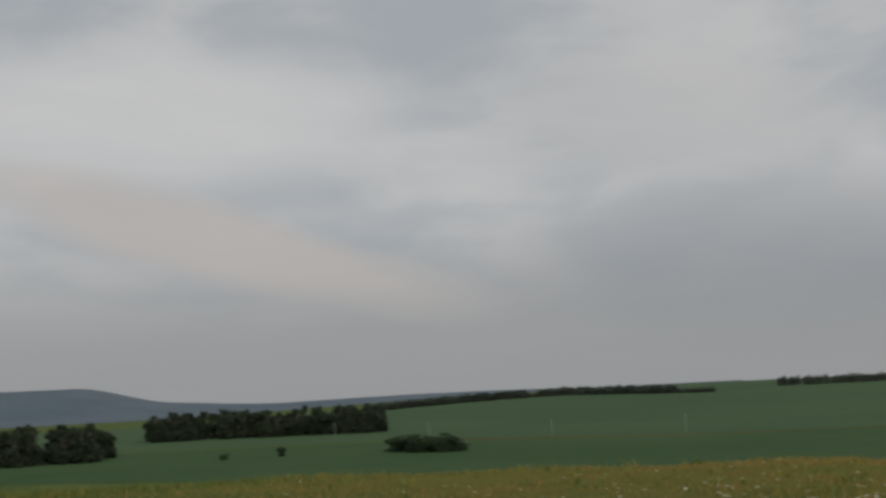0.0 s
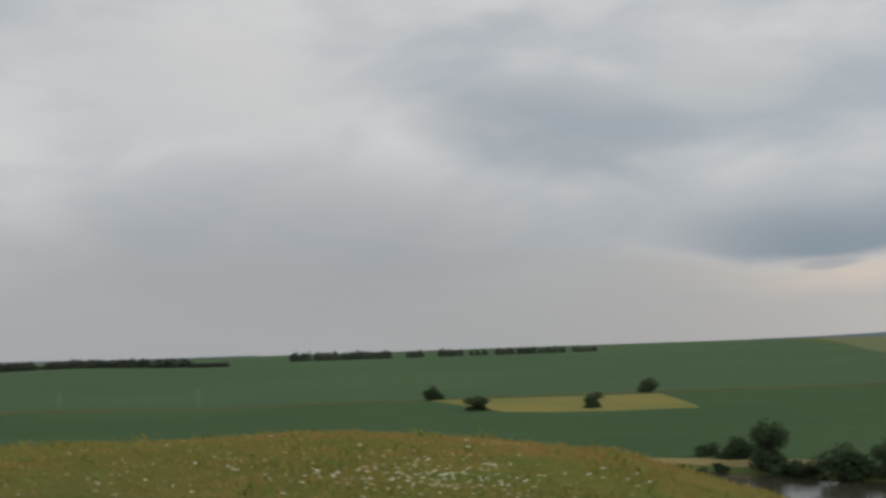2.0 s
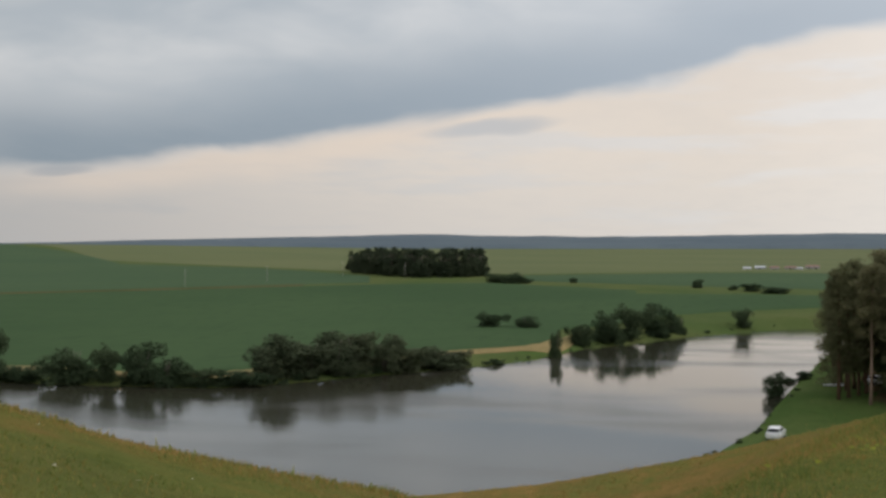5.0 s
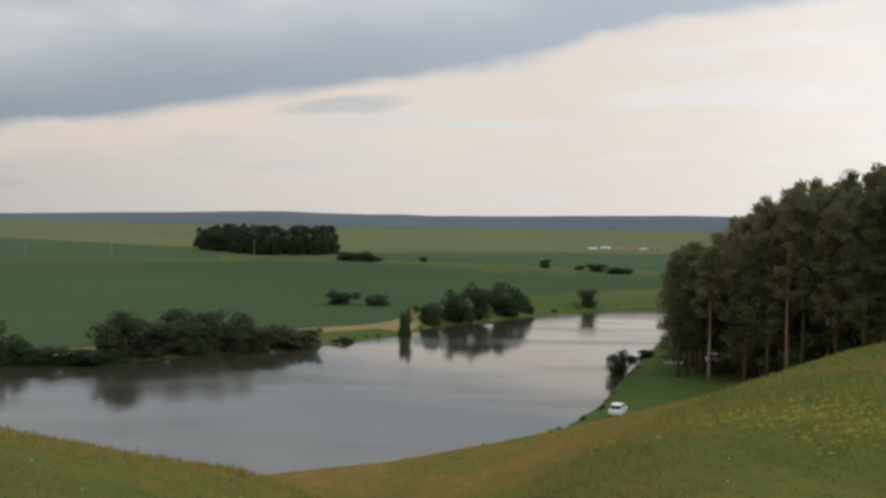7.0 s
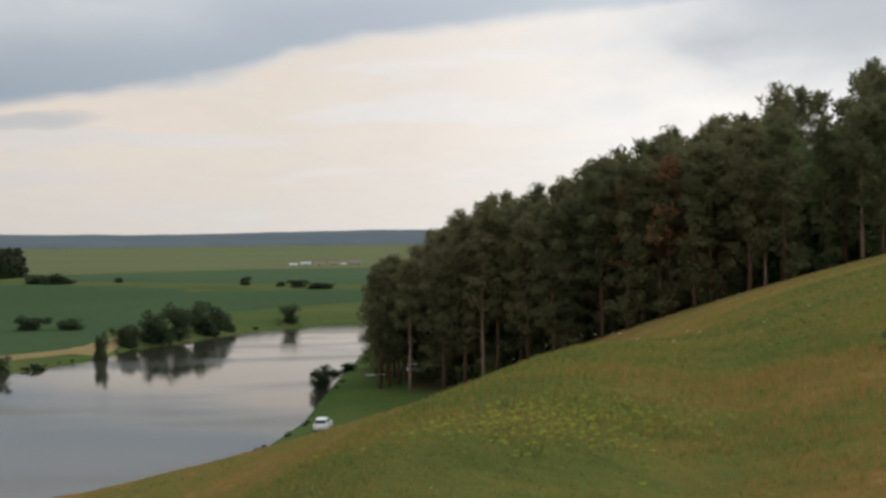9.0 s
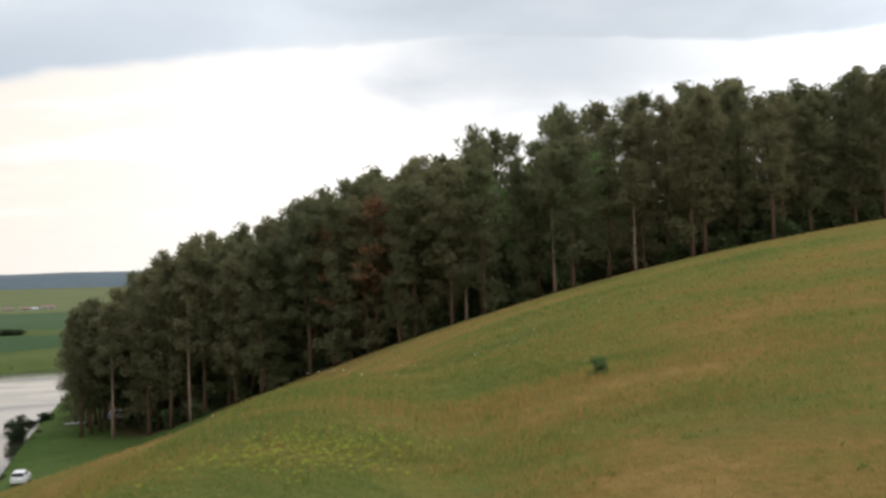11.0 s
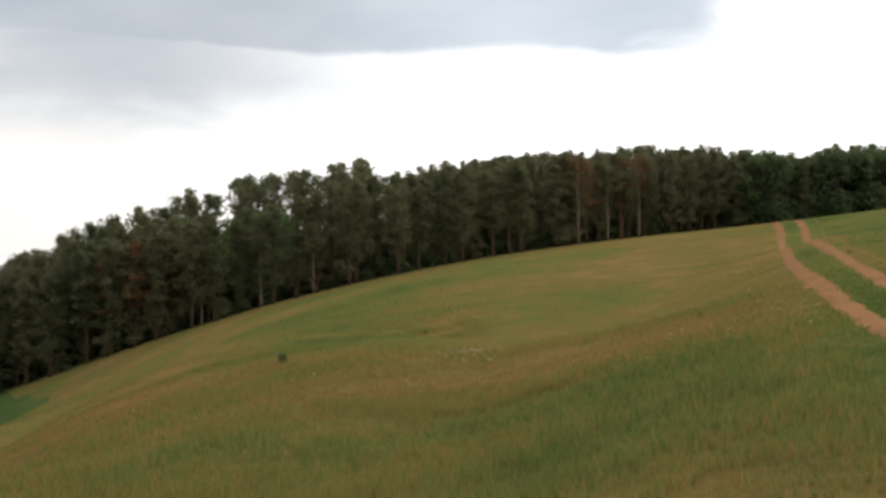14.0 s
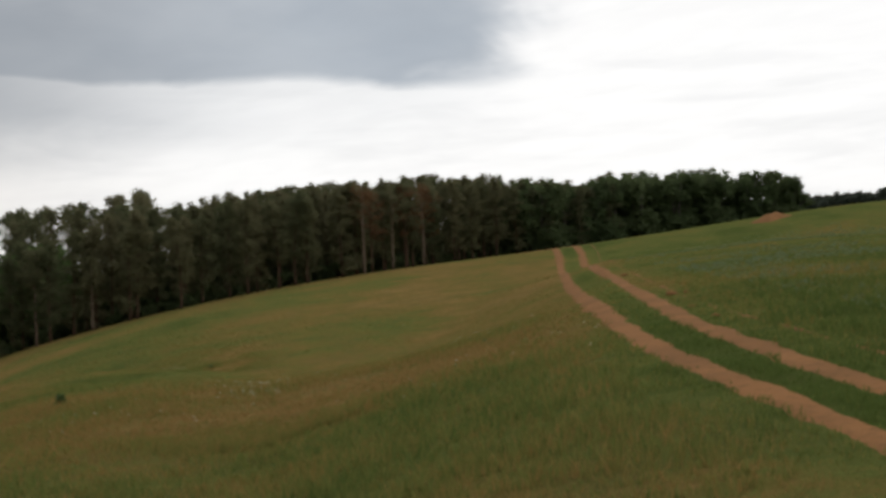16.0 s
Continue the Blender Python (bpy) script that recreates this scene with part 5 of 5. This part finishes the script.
blades("meadow_grass", gx[~straw], gy[~straw], 0.11 * tall[~straw] * spur[~straw], wide[~straw], BLADES, "tufts of green meadow grass", 0.6, 3, dry[~straw])
blades("dry_meadow_grass", gx[straw], gy[straw], 0.085 * tall[straw] * spur[straw] * (1 - 0.45 * (gr[straw] < 20)), wide[straw] * 0.7, STRAW, "straw-coloured dry grass stalks", 0.7, 3, dry[straw])


# broad-leaved herbs, and pale seed heads standing over the grass
hx, hy, hr = [np.concatenate(q) for q in zip(scatter(1000, EYE_A, -96, 36, 4.5, 30, 1.3), scatter(1800, (-31.0, -37.0), 2, 58, 5, 45, 1.2), scatter(9500, EYE_B, 2, 76, 6, 130, 1.4))]
hk = (np.abs(track_distance(hx, hy)) > 2.4) & (np.hypot(hx, hy) > 3.5) & (value_noise(hx, hy, 2.6, 61) * 0.6 + value_noise(hx, hy, 9, 62) * 0.4 > 0.45)
hx, hy, hr = hx[hk], hy[hk], np.minimum(hr[hk], np.hypot(hx[hk], hy[hk]))
blades("meadow_herbs", hx, hy, grng.uniform(0.05, 0.11, len(hx)), 0.006 + 0.0007 * hr, BLADES, "low broad-leaved herbs in the meadow", 1.3, 5, grng.uniform(0.16, 0.44, len(hx)))
hx, hy, hr = [np.concatenate(q) for q in zip(scatter(2600, EYE_A, -96, 36, 4.5, 26, 1.3), scatter(1800, (-31.0, -37.0), 2, 58, 5, 45, 1.2), scatter(9500, EYE_B, 2, 76, 6, 125, 1.4))]
hk = (np.abs(track_distance(hx, hy)) > 2.0) & (np.hypot(hx, hy) > 3.5) & (value_noise(hx, hy, 3.1, 63) * 0.6 + value_noise(hx, hy, 8, 64) * 0.4 > 0.47)
hx, hy, hr = hx[hk], hy[hk], np.minimum(hr[hk], np.hypot(hx[hk], hy[hk]))
blades("seed_heads", hx, hy, grng.uniform(0.10, 0.20, len(hx)) * (0.35 + 0.65 * sstep(np.hypot(hx, hy), 12, 22)), 0.0015 + 0.0003 * hr, STRAW, "thin pale seed heads over the meadow grass", 0.35, 3, grng.uniform(0.5, 0.8, len(hx)))


def flower_heads(name, x, y, h, size, mat, label, petals=5):
    """Small flat umbels on stalks."""
    n = len(x)
    z = ground_z(x, y) + h
    vs, k = [], petals + 1
    c = np.stack([x, y, z + size * 0.25], -1)
    vs.append(c)
    for i in range(petals):
        t = 2 * np.pi * i / petals + grng.uniform(0, 0.6, n)
        s = size * grng.uniform(0.7, 1.2, n)
        vs.append(np.stack([x + np.cos(t) * s, y + np.sin(t) * s, z + grng.normal(scale=0.15, size=n) * size], -1))
    v = np.stack(vs, 1).reshape(-1, 3)
    b = np.arange(n)[:, None] * k
    f = np.concatenate([b + np.array([[0, 1 + i, 1 + (i + 1) % petals]]) for i in range(petals)])
    ob = new(name, mesh_from(name, v, f, mat))
    return tagged(ob, label, "flowers", kind="stuff")


def clusters(spots):
    """Points gathered loosely round places: x, y, radius, number."""
    xs = np.concatenate([grng.normal(p[0], p[2], p[3]) for p in spots])
    ys = np.concatenate([grng.normal(p[1], p[2], p[3]) for p in spots])
    return xs, ys


fx, fy = clusters(((-5.0, 4.1, 0.35, 105), (-5.9, 3.2, 0.5, 60), (-7.2, 4.0, 0.5, 30), (-5.4, 4.7, 0.25, 18), (-4.6, 4.5, 0.25, 18), (-6.4, 4.0, 0.3, 10), (-3.6, 6.2, 0.5, 8), (-6.9, 1.8, 0.5, 12), (-1.5, 8, 1.2, 14)))
flower_heads("white_meadow_flowers", fx, fy, grng.uniform(0.05, 0.12, len(fx)), grng.uniform(0.006, 0.013, len(fx)), PETALS, "scattered white umbel flowers in the meadow")
fx, fy = clusters(((-16.6, -17.2, 0.7, 46), (-19.3, -20.9, 0.7, 36), (-14, -15, 1.6, 20), (-24, -36, 4, 30), (-27, -22, 4, 30), (-8, -22, 4, 40), (41.5, 55.8, 4, 60), (62.9, 73.4, 5, 60), (56, 39, 5, 50), (35, 14, 4, 40), (113, 41.7, 1.6, 160), (12, 34, 5, 30), (24, 50, 6, 40)))
fk = np.abs(track_distance(fx, fy)) > 1.4
fx, fy = fx[fk], fy[fk]
flower_heads("white_meadow_flowers", fx, fy, grng.uniform(0.20, 0.36, len(fx)), grng.uniform(0.022, 0.052, len(fx)), PETALS, "sparse white umbel flowers on the slope")

fx, fy = clusters(((-4.6, 4.1, 0.16, 30), (-5.2, 4.4, 0.2, 20), (-5.0, 3.7, 0.2, 30), (-5.7, 5.2, 0.2, 8), (-4.4, 4.9, 0.2, 8), (-16.6, -17.2, 0.5, 24), (-19.3, -20.9, 0.6, 20)))
flower_heads("large_white_umbels", fx, fy, grng.uniform(0.10, 0.17, len(fx)), grng.uniform(0.008, 0.015, len(fx)), PETALS, "broad flat white umbels standing over the grass", 7)

# taller straw standing along the crest
cx, cy, _ = [np.concatenate(q) for q in zip(scatter(5200, EYE_B, 14, 54, 120, 262, 1.0), scatter(1600, EYE_A, 4, 36, 25, 128, 1.0))]
ck = (np.abs(track_distance(cx, cy)) > 2) & (forest_depth(cx, cy) < -4) & (np.hypot(cx, cy) > 34)
cx, cy = cx[ck], cy[ck]
blades("crest_straw", cx, cy, grng.uniform(0.12, 0.26, len(cx)), 0.008 + 0.006 * grng.uniform(0, 1, len(cx)), STRAW, "pale dry stalks along the crest of the hill", 0.4, 3, grng.uniform(0.5, 0.8, len(cx)))

# yellow bedstraw and dark thistles on the slope
fx, fy = clusters(((1.8, 12.4, 0.6, 170), (2.5, 13.6, 0.7, 190), (3.2, 15.4, 0.7, 150), (0.9, 12.4, 0.5, 24), (-23.6, 6.3, 1.5, 260), (-20.9, 5.1, 1.2, 160)))
flower_heads("yellow_meadow_flowers", fx, fy, grng.uniform(0.05, 0.15, len(fx)), grng.uniform(0.015, 0.042, len(fx)), YELLOW, "patches of yellow bedstraw on the slope")
thistles = Planter("thistle_clump", "dark green thistle clump in the meadow grass", "thistle", "thistles of the meadow", [(broadleaf(91, 6, 6, per=34, clumps_n=34, low=0.0, leaf=0.55), BARK_GREY, LEAVES_BRIGHT)])
for x, y, s in ((-21.6, -11.2, 0.10), (8.6, 19.2, 0.072), (-12, -26, 0.035)):
    thistles.put(0, x, y, s, x * 40)

wx, wy, wr = scatter(5200, EYE_B, 54, 76, 28, 120, 1.2)
wk = (track_distance(wx, wy) < -5) & (value_noise(wx, wy, 11.0, 51) * 0.7 + value_noise(wx, wy, 2.5, 52) * 0.3 > 0.52)
wx, wy, wr = wx[wk], wy[wk], wr[wk]
wx, wy, wr = np.concatenate([wx, grng.normal(80, 9, 1300), grng.normal(112, 9, 1100)]), np.concatenate([wy, grng.normal(9, 7, 1300), grng.normal(24, 8, 1100)]), np.concatenate([wr, np.full(2400, 150.0)])
wk = track_distance(wx, wy) < -4
wx, wy, wr = wx[wk], wy[wk], wr[wk]
blades("wormwood", wx, wy, 0.15 + 0 * wr, 0.006 + 0.0005 * wr, WORMWOOD, "pale grey-green wormwood patches beside the track", 1.1, 5)


def clod(x, y, r, seed):
    rng = np.random.default_rng(seed)
    bm = bmesh.new()
    bmesh.ops.create_icosphere(bm, subdivisions=2, radius=r)
    for v in bm.verts:
        v.co *= rng.uniform(0.8, 1.15)
        v.co.z *= 0.55
    me = bpy.data.meshes.new("earth_clod")
    bm.to_mesh(me)
    bm.free()
    me.materials.append(EARTH)
    ob = new("earth_clod", me)
    ob.matrix_basis = pose(x, y, float(ground_z(np.array(float(x)), np.array(float(y)))) + r * 0.2)
    tagged(ob, "clod of reddish earth beside the wheel ruts", "earth clod", "clods beside the track")


for k, (x, y, r) in enumerate(((-9.0, -32.6, 0.2), (-8.4, -32.9, 0.14), (14, -14.6, 0.2), (-16, -37.8, 0.12), (-20, -41.0, 0.12))):
    clod(x, y, r, 60 + k)


def earth_bank(x, y, turn, length, height):
    """A low bare bank cut into the field's edge."""
    nx, ny = 24, 14
    u, v = np.meshgrid(np.linspace(-1, 1, nx), np.linspace(-1, 1, ny), indexing="ij")
    a = radians(turn)
    px, py = x + length * u * math.cos(a) - 2.2 * v * math.sin(a), y + length * u * math.sin(a) + 2.2 * v * math.cos(a)
    hump = np.clip(1 - u * u, 0, 1) * np.clip(1 - v * v, 0, 1) * (0.6 + 0.8 * value_noise(px, py, 1.2, 71))
    pz = ground_z(px, py) - 0.06 + height * hump
    ob = new("earth_bank", mesh_from("earth_bank", np.stack([px, py, pz], -1).reshape(-1, 3), grid_faces(nx, ny), EARTH, True))
    tagged(ob, "low bank of bare reddish earth by the end of the wood", "earth bank")


earth_bank(150, 48.5, 5, 5.5, 1.1)


def picnic_cloth(x, y, turn):
    """A cloth spread on the grass, a little rumpled."""
    rng = np.random.default_rng(4)
    nx, ny = 14, 9
    u, v = np.meshgrid(np.linspace(-1.4, 1.4, nx), np.linspace(-0.9, 0.9, ny), indexing="ij")
    a = radians(turn)
    px, py = x + u * math.cos(a) - v * math.sin(a), y + u * math.sin(a) + v * math.cos(a)
    pz = ground_z(px, py) + 0.05 + rng.uniform(0, 0.10, px.shape)
    ob = new("picnic_cloth", mesh_from("picnic_cloth", np.stack([px, py, pz], -1).reshape(-1, 3), grid_faces(nx, ny)[:, ::-1], WALL_WHITE, True))
    tagged(ob, "pale rumpled cloth spread on the clearing's grass", "cloth")


picnic_cloth(4.6, 176, 20)
